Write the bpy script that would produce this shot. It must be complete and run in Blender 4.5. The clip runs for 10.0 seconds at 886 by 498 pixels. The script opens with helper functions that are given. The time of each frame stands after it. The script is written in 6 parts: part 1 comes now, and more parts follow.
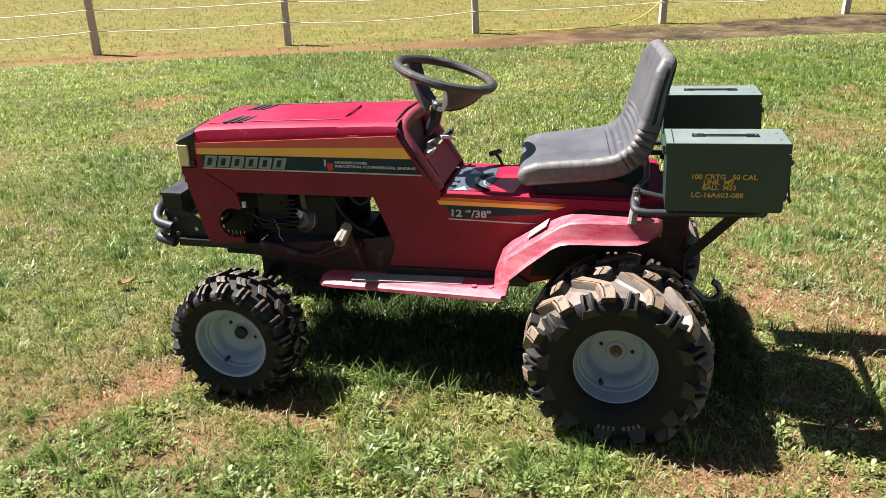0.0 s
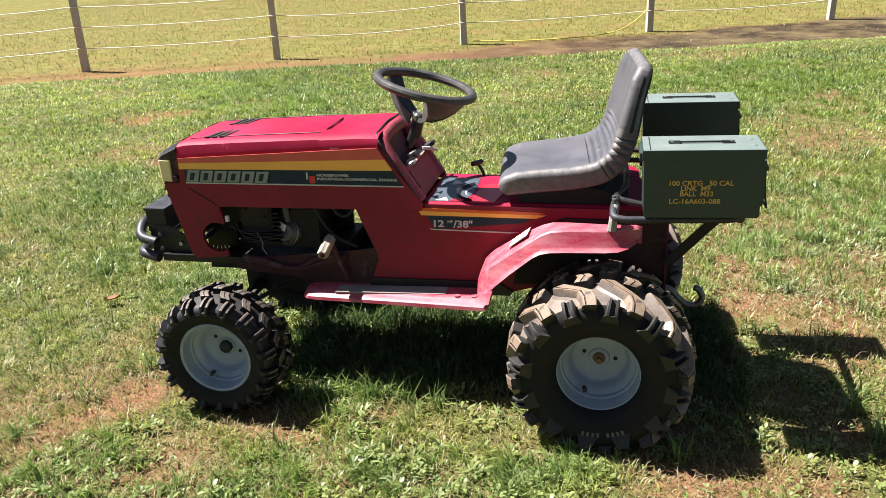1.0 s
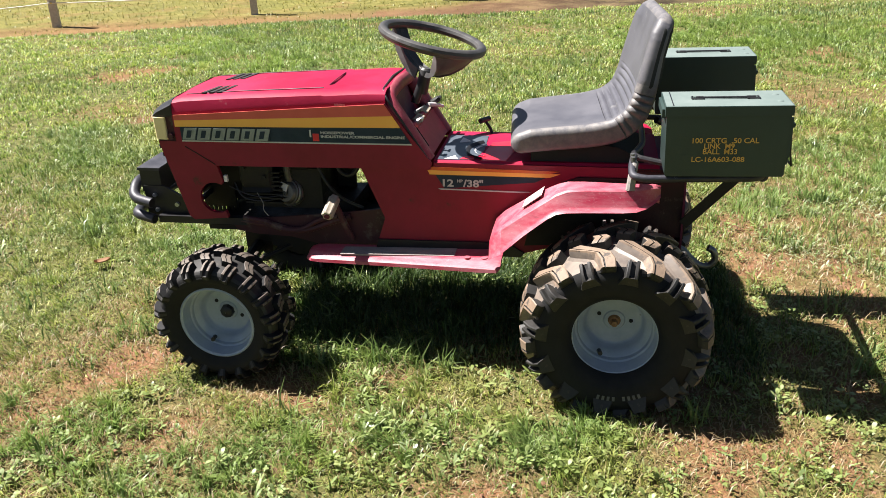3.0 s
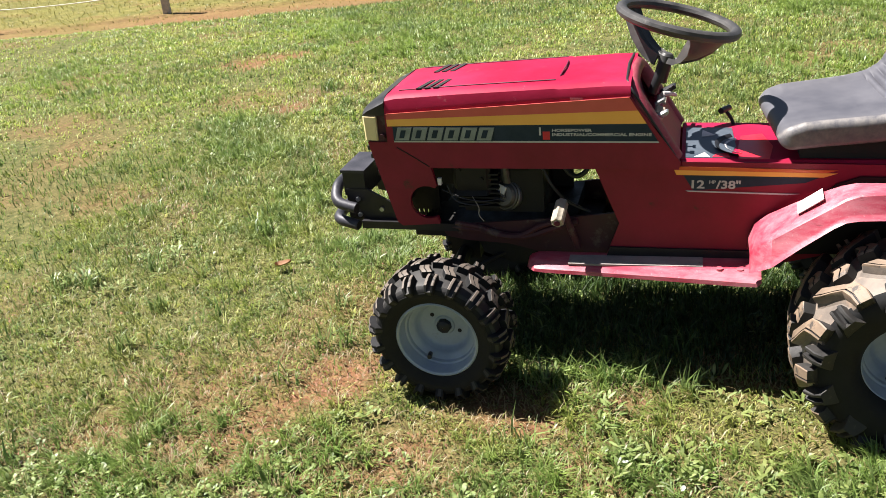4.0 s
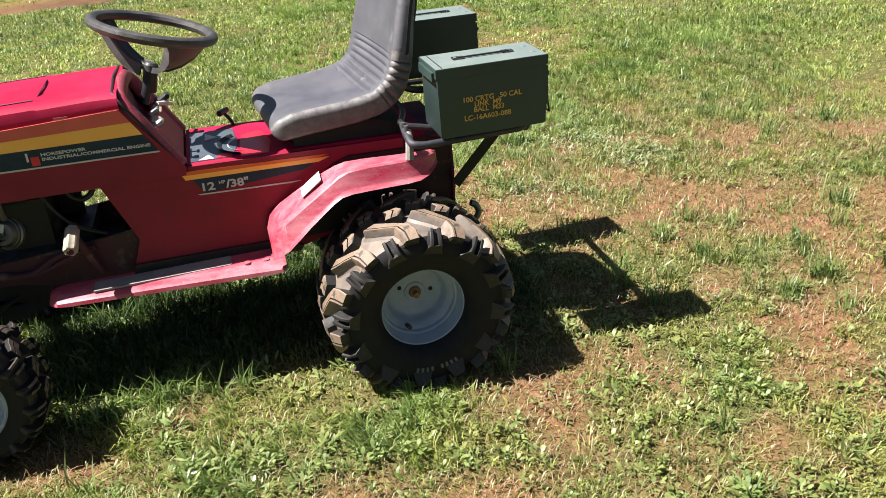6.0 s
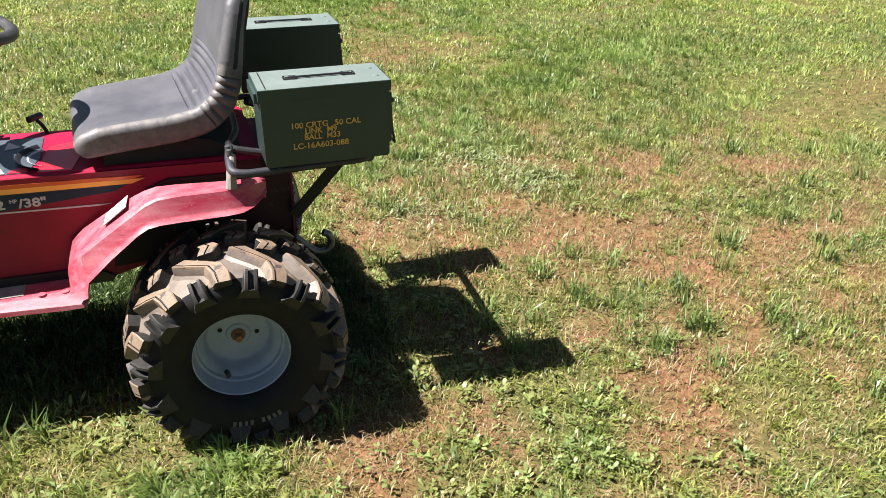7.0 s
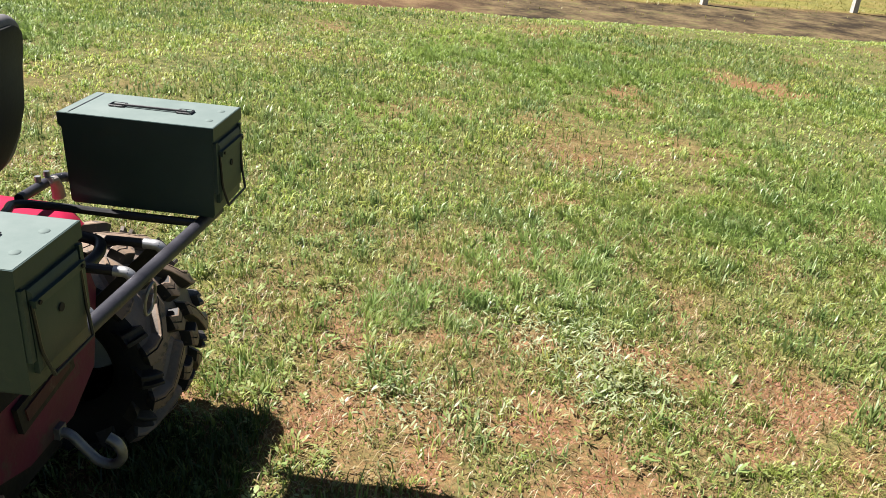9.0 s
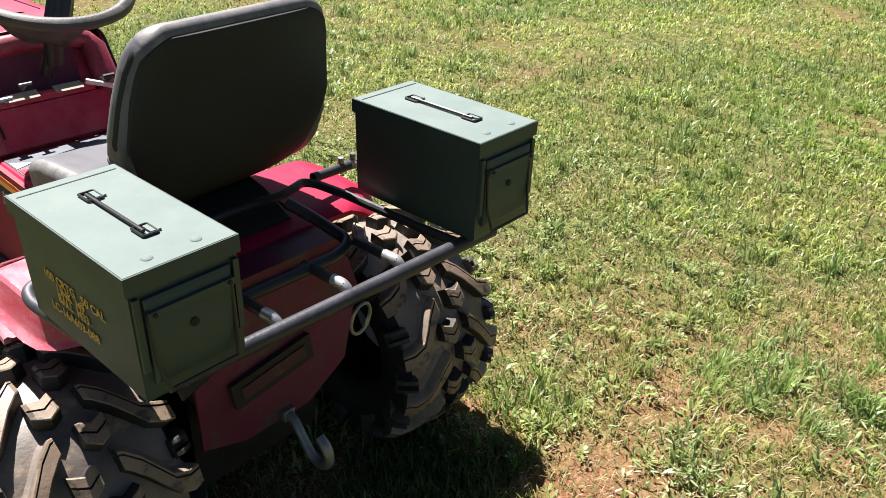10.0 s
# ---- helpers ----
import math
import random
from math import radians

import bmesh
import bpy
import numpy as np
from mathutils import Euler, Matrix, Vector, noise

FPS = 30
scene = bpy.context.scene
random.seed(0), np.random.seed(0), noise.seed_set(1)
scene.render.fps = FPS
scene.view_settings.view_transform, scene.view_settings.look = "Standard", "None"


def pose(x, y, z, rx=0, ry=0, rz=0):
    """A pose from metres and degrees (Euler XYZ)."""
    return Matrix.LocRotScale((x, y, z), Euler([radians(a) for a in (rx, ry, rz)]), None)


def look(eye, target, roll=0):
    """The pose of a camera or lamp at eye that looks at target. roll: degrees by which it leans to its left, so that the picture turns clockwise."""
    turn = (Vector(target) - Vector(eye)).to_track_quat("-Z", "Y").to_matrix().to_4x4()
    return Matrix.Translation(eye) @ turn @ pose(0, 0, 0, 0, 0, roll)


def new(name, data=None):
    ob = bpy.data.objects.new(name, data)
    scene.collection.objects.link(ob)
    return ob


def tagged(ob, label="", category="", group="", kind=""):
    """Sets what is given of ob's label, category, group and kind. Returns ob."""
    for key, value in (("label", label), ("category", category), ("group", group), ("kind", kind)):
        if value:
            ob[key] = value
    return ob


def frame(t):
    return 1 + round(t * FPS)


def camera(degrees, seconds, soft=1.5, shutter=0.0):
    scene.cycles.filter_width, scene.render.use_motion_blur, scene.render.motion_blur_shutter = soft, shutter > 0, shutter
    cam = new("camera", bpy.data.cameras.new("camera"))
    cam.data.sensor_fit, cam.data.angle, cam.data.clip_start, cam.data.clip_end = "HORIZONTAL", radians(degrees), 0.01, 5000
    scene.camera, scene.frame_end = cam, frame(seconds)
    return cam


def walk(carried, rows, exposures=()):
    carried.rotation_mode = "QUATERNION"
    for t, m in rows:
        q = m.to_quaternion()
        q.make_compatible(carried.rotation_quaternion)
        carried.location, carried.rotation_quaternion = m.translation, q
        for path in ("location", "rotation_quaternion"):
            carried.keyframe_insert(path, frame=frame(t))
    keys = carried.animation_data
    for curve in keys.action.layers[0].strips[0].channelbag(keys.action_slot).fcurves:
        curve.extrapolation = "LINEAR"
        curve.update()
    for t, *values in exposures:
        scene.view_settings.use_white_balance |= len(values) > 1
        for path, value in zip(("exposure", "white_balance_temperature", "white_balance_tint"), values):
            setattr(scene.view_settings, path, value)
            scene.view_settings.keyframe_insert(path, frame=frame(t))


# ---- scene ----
cam = camera(58.0, 10.0, 0.8)
PATH = [
    (0, (0.147, 0.135, 1.362), (-0.17, 1.956, 0.598), -2.0),
    (0.5, (0.162, 0.128, 1.358), (-0.157, 1.952, 0.602), -2.3),
    (1, (0.18, 0.129, 1.364), (-0.121, 1.963, 0.624), -2.8),
    (1.5, (0.17, 0.126, 1.36), (-0.134, 1.959, 0.62), -3.4),
    (2, (0.171, 0.127, 1.351), (-0.149, 1.949, 0.59), -4.4),
    (2.2, (0.179, 0.126, 1.353), (-0.122, 1.947, 0.582), -4.4),
    (3.3, (-0.044, 0.273, 1.326), (-0.294, 2.054, 0.45), -1.9),
    (3.5, (-0.154, 0.34, 1.303), (-0.474, 2.1, 0.408), -3.1),
    (4, (-0.354, 0.372, 1.357), (-0.816, 2.109, 0.478), -5.9),
    (4.5, (-0.508, 0.269, 1.375), (-0.724, 2.056, 0.503), -6.2),
    (4.9, (-0.522, 0.241, 1.35), (-0.4, 2.022, 0.448), -5.9),
    (5, (-0.511, 0.242, 1.344), (-0.284, 2.007, 0.431), -5.7),
    (5.4, (-0.444, 0.242, 1.35), (-0.031, 1.961, 0.415), -5.7),
    (5.5, (-0.43, 0.252, 1.348), (0.023, 1.961, 0.413), -5.5),
    (5.6, (-0.418, 0.255, 1.344), (0.098, 1.952, 0.418), -4.9),
    (6, (-0.244, 0.325, 1.33), (0.323, 2.009, 0.411), -3.2),
    (6.1, (-0.197, 0.332, 1.331), (0.383, 2.018, 0.424), -2.6),
    (6.2, (-0.147, 0.346, 1.335), (0.443, 2.027, 0.426), -2.4),
    (7.3, (0.232, 0.58, 1.326), (0.934, 2.203, 0.39), 2.8),
    (7.5, (0.357, 0.694, 1.315), (0.99, 2.351, 0.391), 2.9),
    (8, (0.627, 0.86, 1.306), (0.97, 2.614, 0.408), 1.4),
    (8.5, (0.967, 1.011, 1.333), (1.106, 2.812, 0.473), 2.3),
    (9, (1.162, 1.332, 1.292), (1.148, 3.139, 0.435), 5.9),
    (9.2, (1.214, 1.440, 1.300), (1.056, 3.236, 0.435), 6.6),
    (9.3, (1.234, 1.492, 1.306), (0.984, 3.272, 0.429), 6.7),
    (9.5, (1.255, 1.61, 1.312), (0.714, 3.3, 0.389), 6.2),
    (10, (1.381, 1.76, 1.308), (0.327, 3.134, 0.307), 2.9),
]
walk(cam, [(t, look(eye, target, roll)) for t, eye, target, roll in PATH], [(0, 1.66), (3.5, 1.70), (4.5, 1.58), (6, 1.56), (7.5, 1.6), (8.5, 1.64), (9, 1.58), (9.5, 1.62), (10, 1.76)])

# ---- world and sun ----
TO_SUN = Vector((-0.525, 0.115, 0.833)).normalized()
world = bpy.data.worlds.new("sky")
scene.world = world
world.use_nodes = True
wn = world.node_tree
sky = wn.nodes.new("ShaderNodeTexSky")
sky.sky_type, sky.sun_disc = "NISHITA", False
sky.sun_elevation, sky.sun_rotation = math.asin(TO_SUN.z), math.atan2(TO_SUN.x, TO_SUN.y)
wn.links.new(sky.outputs[0], wn.nodes["Background"].inputs[0])
wn.nodes["Background"].inputs[1].default_value = 0.0235
sun = new("sun", bpy.data.lights.new("sun", "SUN"))
sun.data.energy, sun.data.angle, sun.data.color = 5.0, radians(0.5), (1.0, 0.95, 0.905)
sun.matrix_world = look(TO_SUN * 20, (0, 0, 0))


# ---- materials ----
def node_mat(name):
    m = bpy.data.materials.new(name)
    m.use_nodes = True
    return m, m.node_tree, m.node_tree.nodes["Principled BSDF"]


def noise_node(nt, coord, scale, detail=4, rough=0.6):
    n = nt.nodes.new("ShaderNodeTexNoise")
    n.inputs["Scale"].default_value, n.inputs["Detail"].default_value, n.inputs["Roughness"].default_value = scale, detail, rough
    nt.links.new(coord, n.inputs["Vector"])
    return n.outputs["Fac"]


def ramp(nt, fac, stops):
    r = nt.nodes.new("ShaderNodeValToRGB")
    e = r.color_ramp.elements
    while len(e) < len(stops):
        e.new(0.5)
    for k, (p, c) in zip(e, stops):
        k.position, k.color = p, (*c, 1)
    nt.links.new(fac, r.inputs[0])
    return r.outputs["Color"]


def blend(nt, fac, a, b):
    x = nt.nodes.new("ShaderNodeMix")
    x.data_type = "RGBA"
    for sock, v in ((x.inputs["Factor"], fac), (x.inputs["A"], a), (x.inputs["B"], b)):
        if isinstance(v, bpy.types.NodeSocket):
            nt.links.new(v, sock)
        else:
            sock.default_value = (*v, 1) if isinstance(v, tuple) else v
    return x.outputs["Result"]


def grey(nt, fac, lo, hi, a=0.0, b=1.0):
    r = nt.nodes.new("ShaderNodeMapRange")
    nt.links.new(fac, r.inputs["Value"])
    for k, v in (("From Min", lo), ("From Max", hi), ("To Min", a), ("To Max", b)):
        r.inputs[k].default_value = v
    return r.outputs["Result"]


def surface(name, c1, c2, scale=8.0, rough=(0.4, 0.6), metal=0.0, bump=0.1, fine=160.0, wear=None, dist=0.002, coat=0.0, spec=0.5):
    """Paint, plastic or metal: two tones in patches, fine grain in relief, wear = (colour, threshold, scale)."""
    m, nt, p = node_mat(name)
    tc = nt.nodes.new("ShaderNodeTexCoord").outputs["Object"]
    big = noise_node(nt, tc, scale, 6, 0.65)
    small = noise_node(nt, tc, fine, 3, 0.6)
    col = blend(nt, grey(nt, big, 0.35, 0.65), c1, c2)
    if wear:
        mask = noise_node(nt, tc, wear[2], 8, 0.7)
        col = blend(nt, grey(nt, mask, wear[1], wear[1] + 0.09), col, wear[0])
    nt.links.new(col, p.inputs["Base Color"])
    nt.links.new(grey(nt, big, 0.3, 0.7, rough[0], rough[1]), p.inputs["Roughness"])
    p.inputs["Metallic"].default_value = metal
    p.inputs["Coat Weight"].default_value = coat
    p.inputs["Specular IOR Level"].default_value = spec
    b = nt.nodes.new("ShaderNodeBump")
    b.inputs["Strength"].default_value, b.inputs["Distance"].default_value = bump, dist
    nt.links.new(small, b.inputs["Height"])
    nt.links.new(b.outputs[0], p.inputs["Normal"])
    return m


def chalky(name, base, chalk, grime):
    """Old paint: clean colour left in patches, chalked pale and rubbed along the length, grime in spots."""
    m, nt, p = node_mat(name)
    tc = nt.nodes.new("ShaderNodeTexCoord").outputs["Object"]
    mp = nt.nodes.new("ShaderNodeMapping")
    mp.inputs["Scale"].default_value = (0.45, 1.3, 1.6)
    nt.links.new(tc, mp.inputs["Vector"])
    big, mid, fine = noise_node(nt, mp.outputs[0], 9, 7, 0.68), noise_node(nt, mp.outputs[0], 34, 8, 0.75), noise_node(nt, tc, 150, 4, 0.7)
    col = blend(nt, grey(nt, big, 0.36, 0.58, 0.05, 0.85), base, chalk)
    col = blend(nt, grey(nt, mid, 0.46, 0.64, 0, 0.6), col, base)
    col = blend(nt, grey(nt, mid, 0.40, 0.30, 0, 0.75), col, grime)
    col = blend(nt, grey(nt, fine, 0.60, 0.74, 0, 0.4), col, (0.60, 0.42, 0.42))
    nt.links.new(col, p.inputs["Base Color"])
    nt.links.new(grey(nt, big, 0.35, 0.6, 0.34, 0.58), p.inputs["Roughness"])
    b = nt.nodes.new("ShaderNodeBump")
    b.inputs["Strength"].default_value, b.inputs["Distance"].default_value = 0.3, 0.002
    nt.links.new(mid, b.inputs["Height"])
    nt.links.new(b.outputs[0], p.inputs["Normal"])
    return m


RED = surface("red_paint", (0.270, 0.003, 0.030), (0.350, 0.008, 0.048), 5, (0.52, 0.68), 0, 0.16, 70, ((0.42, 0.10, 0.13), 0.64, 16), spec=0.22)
# the red of the upright sides, with their shade put into the colour
RED_SHADED = surface("shaded_side_red_paint", (0.172, 0.005, 0.022), (0.230, 0.010, 0.032), 6, (0.42, 0.56), 0, 0.12, 110, ((0.075, 0.022, 0.020), 0.62, 16), spec=0.32)
RED_FADED = chalky("faded_red_paint", (0.34, 0.012, 0.042), (0.44, 0.150, 0.180), (0.12, 0.026, 0.032))
RED_DARK = surface("grimy_red_steel", (0.070, 0.006, 0.024), (0.115, 0.012, 0.042), 7, (0.45, 0.7), 0, 0.3, 90, ((0.060, 0.036, 0.036), 0.56, 12), spec=0.35)
MAROON = surface("greasy_maroon_steel", (0.034, 0.011, 0.014), (0.066, 0.019, 0.024), 9, (0.45, 0.75), 0, 0.4, 70, ((0.095, 0.063, 0.053), 0.55, 15), spec=0.35)
# greasy maroon, darkened further for the shade at the tail sides
GREASE_SHADE = surface("greasy_shaded_tail_steel", (0.016, 0.007, 0.008), (0.036, 0.012, 0.014), 9, (0.5, 0.75), 0, 0.4, 70, ((0.070, 0.046, 0.038), 0.58, 13), spec=0.3)
DASHRED = surface("scuffed_dash_paint", (0.32, 0.012, 0.044), (0.40, 0.055, 0.085), 12, (0.48, 0.66), 0, 0.2, 120, ((0.44, 0.22, 0.22), 0.62, 20), spec=0.35)
DASHEDGE = chalky("scuffed_crimson_paint", (0.19, 0.005, 0.024), (0.28, 0.055, 0.075), (0.08, 0.012, 0.018))
BARE = surface("bare_pale_steel", (0.34, 0.345, 0.35), (0.48, 0.48, 0.48), 40, (0.35, 0.5), 0.6, 0.2, 200)
DULL = surface("dull_grey_steel", (0.15, 0.155, 0.16), (0.24, 0.245, 0.25), 30, (0.35, 0.55), 0.7, 0.25, 200, ((0.16, 0.11, 0.075), 0.64, 30))
BLACK = surface("black_paint", (0.012, 0.012, 0.014), (0.022, 0.021, 0.023), 9, (0.3, 0.5), 0, 0.2, 120, ((0.10, 0.095, 0.10), 0.66, 22), spec=0.35)
TUBE = surface("worn_black_tube", (0.018, 0.018, 0.024), (0.040, 0.039, 0.050), 14, (0.42, 0.6), 0.2, 0.25, 150, ((0.22, 0.215, 0.24), 0.64, 40))
GRIME = surface("oily_engine_metal", (0.009, 0.009, 0.009), (0.022, 0.020, 0.018), 16, (0.4, 0.8), 0.1, 0.5, 80, ((0.055, 0.046, 0.04), 0.66, 30), spec=0.3)
ALU = surface("dull_cast_metal", (0.07, 0.066, 0.062), (0.15, 0.142, 0.135), 20, (0.35, 0.6), 0.6, 0.4, 150, ((0.06, 0.05, 0.045), 0.58, 24))
STEEL = surface("galvanised_steel", (0.34, 0.36, 0.38), (0.48, 0.50, 0.52), 30, (0.28, 0.5), 0.85, 0.2, 200, ((0.30, 0.22, 0.15), 0.68, 30))
CHROME = surface("silver_badge", (0.17, 0.205, 0.235), (0.25, 0.285, 0.315), 40, (0.3, 0.45), 0.4, 0.1, 220)
RUST = surface("rusty_nut", (0.22, 0.11, 0.05), (0.34, 0.19, 0.09), 60, (0.7, 0.9), 0.2, 0.6, 260)
RIM = surface("pale_grey_rim_paint", (0.275, 0.325, 0.405), (0.37, 0.42, 0.50), 12, (0.34, 0.48), 0, 0.10, 140, ((0.22, 0.21, 0.19), 0.66, 22), coat=0.15)
RUBBER = surface("black_rubber", (0.010, 0.010, 0.011), (0.018, 0.018, 0.018), 18, (0.6, 0.75), 0, 0.3, 120, ((0.04, 0.034, 0.03), 0.70, 16), spec=0.2)
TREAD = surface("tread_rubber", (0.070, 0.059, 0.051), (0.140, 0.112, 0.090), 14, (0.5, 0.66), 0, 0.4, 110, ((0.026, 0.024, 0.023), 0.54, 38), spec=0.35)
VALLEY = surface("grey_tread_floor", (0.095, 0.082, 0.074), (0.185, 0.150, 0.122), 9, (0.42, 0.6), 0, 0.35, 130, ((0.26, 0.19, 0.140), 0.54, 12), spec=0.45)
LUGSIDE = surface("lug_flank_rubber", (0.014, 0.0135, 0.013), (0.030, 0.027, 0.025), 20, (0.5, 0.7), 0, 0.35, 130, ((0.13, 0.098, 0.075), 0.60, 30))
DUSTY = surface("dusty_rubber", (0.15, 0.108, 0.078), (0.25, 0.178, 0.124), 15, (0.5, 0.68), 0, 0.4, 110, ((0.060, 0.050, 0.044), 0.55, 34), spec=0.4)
VINYL = surface("worn_black_vinyl", (0.056, 0.056, 0.068), (0.088, 0.087, 0.100), 6, (0.48, 0.62), 0, 0.12, 240, ((0.16, 0.155, 0.155), 0.62, 9))
# seams and rims of the cushion are rubbed pale where the mesh says so
vt = VINYL.node_tree
vp = vt.nodes["Principled BSDF"]
va = vt.nodes.new("ShaderNodeAttribute")
va.attribute_name = "rubbed"
vn = noise_node(vt, vt.nodes.new("ShaderNodeTexCoord").outputs["Object"], 45, 6, 0.7)
vm = vt.nodes.new("ShaderNodeMath")
vm.operation = "MULTIPLY"
vt.links.new(va.outputs["Fac"], vm.inputs[0]), vt.links.new(grey(vt, vn, 0.32, 0.62), vm.inputs[1])
vc = blend(vt, vm.outputs[0], vp.inputs["Base Color"].links[0].from_socket, (0.22, 0.20, 0.185))
vt.links.new(vc, vp.inputs["Base Color"])
PAN = surface("black_plastic_shell", (0.015, 0.016, 0.015), (0.024, 0.025, 0.023), 8, (0.62, 0.78), 0, 0.25, 110, ((0.050, 0.045, 0.038), 0.64, 11), spec=0.25)
WHEELP = surface("worn_steering_plastic", (0.028, 0.027, 0.027), (0.055, 0.052, 0.05), 20, (0.4, 0.62), 0, 0.25, 170, ((0.13, 0.12, 0.115), 0.62, 24))
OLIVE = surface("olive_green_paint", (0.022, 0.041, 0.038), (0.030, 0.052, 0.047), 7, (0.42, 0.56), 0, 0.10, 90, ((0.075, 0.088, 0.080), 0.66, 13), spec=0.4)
# worn can lid, its green paled to hold the glare of sun and sky
LID_GLARE = surface("worn_glare_lid_paint", (0.112, 0.145, 0.136), (0.148, 0.180, 0.170), 9, (0.66, 0.82), 0, 0.10, 90, ((0.21, 0.225, 0.215), 0.63, 22), spec=0.2)
STENCIL = surface("yellow_stencil_paint", (0.68, 0.42, 0.10), (0.54, 0.32, 0.07), 90, (0.6, 0.8), 0, 0.1, 200, ((0.10, 0.10, 0.06), 0.64, 160))
LENS = surface("yellowed_lamp_lens", (0.72, 0.59, 0.31), (0.80, 0.67, 0.38), 25, (0.25, 0.4), 0, 0.3, 120, coat=0.4)
S_BROWN = surface("brown_red_stripe", (0.60, 0.115, 0.085), (0.66, 0.135, 0.10), 12, (0.5, 0.6), 0, 0.1, 140, spec=0.2)
S_GOLD = surface("golden_stripe", (0.92, 0.45, 0.09), (0.95, 0.49, 0.11), 12, (0.5, 0.6), 0, 0.1, 140, spec=0.2)
S_NAVY = surface("navy_stripe", (0.014, 0.028, 0.044), (0.024, 0.040, 0.060), 14, (0.45, 0.6), 0, 0.1, 140, ((0.09, 0.10, 0.11), 0.74, 40), spec=0.2)
S_WHITE = surface("white_print", (0.44, 0.44, 0.43), (0.54, 0.54, 0.53), 50, (0.4, 0.6), 0, 0.05, 200, ((0.35, 0.35, 0.36), 0.66, 90))
S_ORANGE = surface("orange_red_stripe", (0.62, 0.10, 0.02), (0.66, 0.13, 0.03), 12, (0.35, 0.5), 0, 0.1, 140)
SLATE = surface("slate_blue_decal", (0.045, 0.058, 0.075), (0.075, 0.090, 0.110), 14, (0.35, 0.5), 0, 0.1, 140, ((0.16, 0.17, 0.18), 0.68, 40))
TOUCHUP = surface("bright_red_touch_up", (0.55, 0.012, 0.03), (0.62, 0.02, 0.04), 30, (0.3, 0.4), 0, 0.1, 100)
DUSTMAT = surface("grey_tread_mat", (0.22, 0.20, 0.185), (0.30, 0.275, 0.25), 20, (0.8, 0.95), 0, 0.6, 200, ((0.15, 0.12, 0.10), 0.6, 30))
CREAM = surface("pale_ribbed_rubber", (0.26, 0.225, 0.175), (0.36, 0.31, 0.24), 40, (0.7, 0.9), 0, 0.3, 140)
WOOD = surface("weathered_post_wood", (0.37, 0.345, 0.31), (0.52, 0.49, 0.445), 18, (0.8, 0.95), 0, 0.6, 60, ((0.32, 0.26, 0.21), 0.60, 7), dist=0.01)
ROPE = surface("pale_poly_rope", (0.62, 0.60, 0.52), (0.72, 0.70, 0.62), 30, (0.6, 0.8), 0, 0.2, 300)
YROPE = surface("yellow_poly_rope", (0.66, 0.50, 0.10), (0.72, 0.58, 0.16), 30, (0.6, 0.8), 0, 0.2, 300)
MARK = surface("faded_tyre_print", (0.10, 0.10, 0.095), (0.16, 0.155, 0.145), 60, (0.6, 0.8), 0, 0.1, 200)
PAPER = surface("faded_white_label", (0.60, 0.57, 0.55), (0.72, 0.68, 0.66), 40, (0.6, 0.8), 0, 0.1, 140, ((0.50, 0.22, 0.22), 0.66, 30))
DARKHOLE = surface("dark_hole", (0.006, 0.006, 0.006), (0.010, 0.010, 0.010), 9, (0.8, 0.9), 0, 0.1)


# ---- mesh helpers ----
def part(name, bm, material, parent=None, label="", angle=35, m=None, bevel=0.0):
    """Links a bmesh as one mesh object under a thing or under a part."""
    if bevel:
        edges = [e for e in bm.edges if len(e.link_faces) == 2 and e.calc_face_angle(0) > 0.6]
        bmesh.ops.bevel(bm, geom=edges, offset=bevel, segments=2, profile=0.5, affect="EDGES", clamp_overlap=True)
    bmesh.ops.recalc_face_normals(bm, faces=bm.faces)
    me = bpy.data.meshes.new(name)
    bm.to_mesh(me)
    bm.free()
    for mm in material if isinstance(material, (list, tuple)) else [material]:
        me.materials.append(mm)
    me.polygons.foreach_set("use_smooth", [True] * len(me.polygons))
    me.set_sharp_from_angle(angle=radians(angle))
    ob = new(name, me)
    ob.parent = parent
    if m is not None:
        ob.matrix_local = m
    if label:
        ob["label"] = label
    return ob


def thing(name, m, label, category, group="", kind=""):
    ob = new(name)
    ob.empty_display_size = 0.1
    ob.matrix_world = m
    return tagged(ob, label, category, group, kind)


def slab(bm, lo, hi, m=None):
    vs = [bm.verts.new((x, y, z)) for x in (lo[0], hi[0]) for y in (lo[1], hi[1]) for z in (lo[2], hi[2])]
    if m is not None:
        bmesh.ops.transform(bm, matrix=m, verts=vs)
    for q in ((0, 1, 3, 2), (4, 6, 7, 5), (0, 4, 5, 1), (2, 3, 7, 6), (0, 2, 6, 4), (1, 5, 7, 3)):
        bm.faces.new([vs[k] for k in q])
    return bm


def plate(bm, pts, lo, hi, axis="y"):
    """A flat outline drawn out along an axis: pts are (x, z) for y, (y, z) for x, (x, y) for z."""
    at = {"y": lambda a, b, c: (a, c, b), "x": lambda a, b, c: (c, a, b), "z": lambda a, b, c: (a, b, c)}[axis]
    a, b = [[bm.verts.new(at(*p, c)) for p in pts] for c in (lo, hi)]
    bm.faces.new(a), bm.faces.new(b[::-1])
    for k in range(len(pts)):
        j = (k + 1) % len(pts)
        bm.faces.new((a[k], a[j], b[j], b[k]))
    return bm


def loft(bm, rings, caps=True, closed=False):
    """Joins rings of equally many points."""
    vs = [[bm.verts.new(p) for p in r] for r in rings]
    n = len(vs[0])
    for a, b in zip(vs, vs[1:] + (vs[:1] if closed else [])):
        for k in range(n):
            bm.faces.new((a[k], a[(k + 1) % n], b[(k + 1) % n], b[k]))
    if caps and not closed:
        bm.faces.new(vs[0][::-1]), bm.faces.new(vs[-1])
    return vs


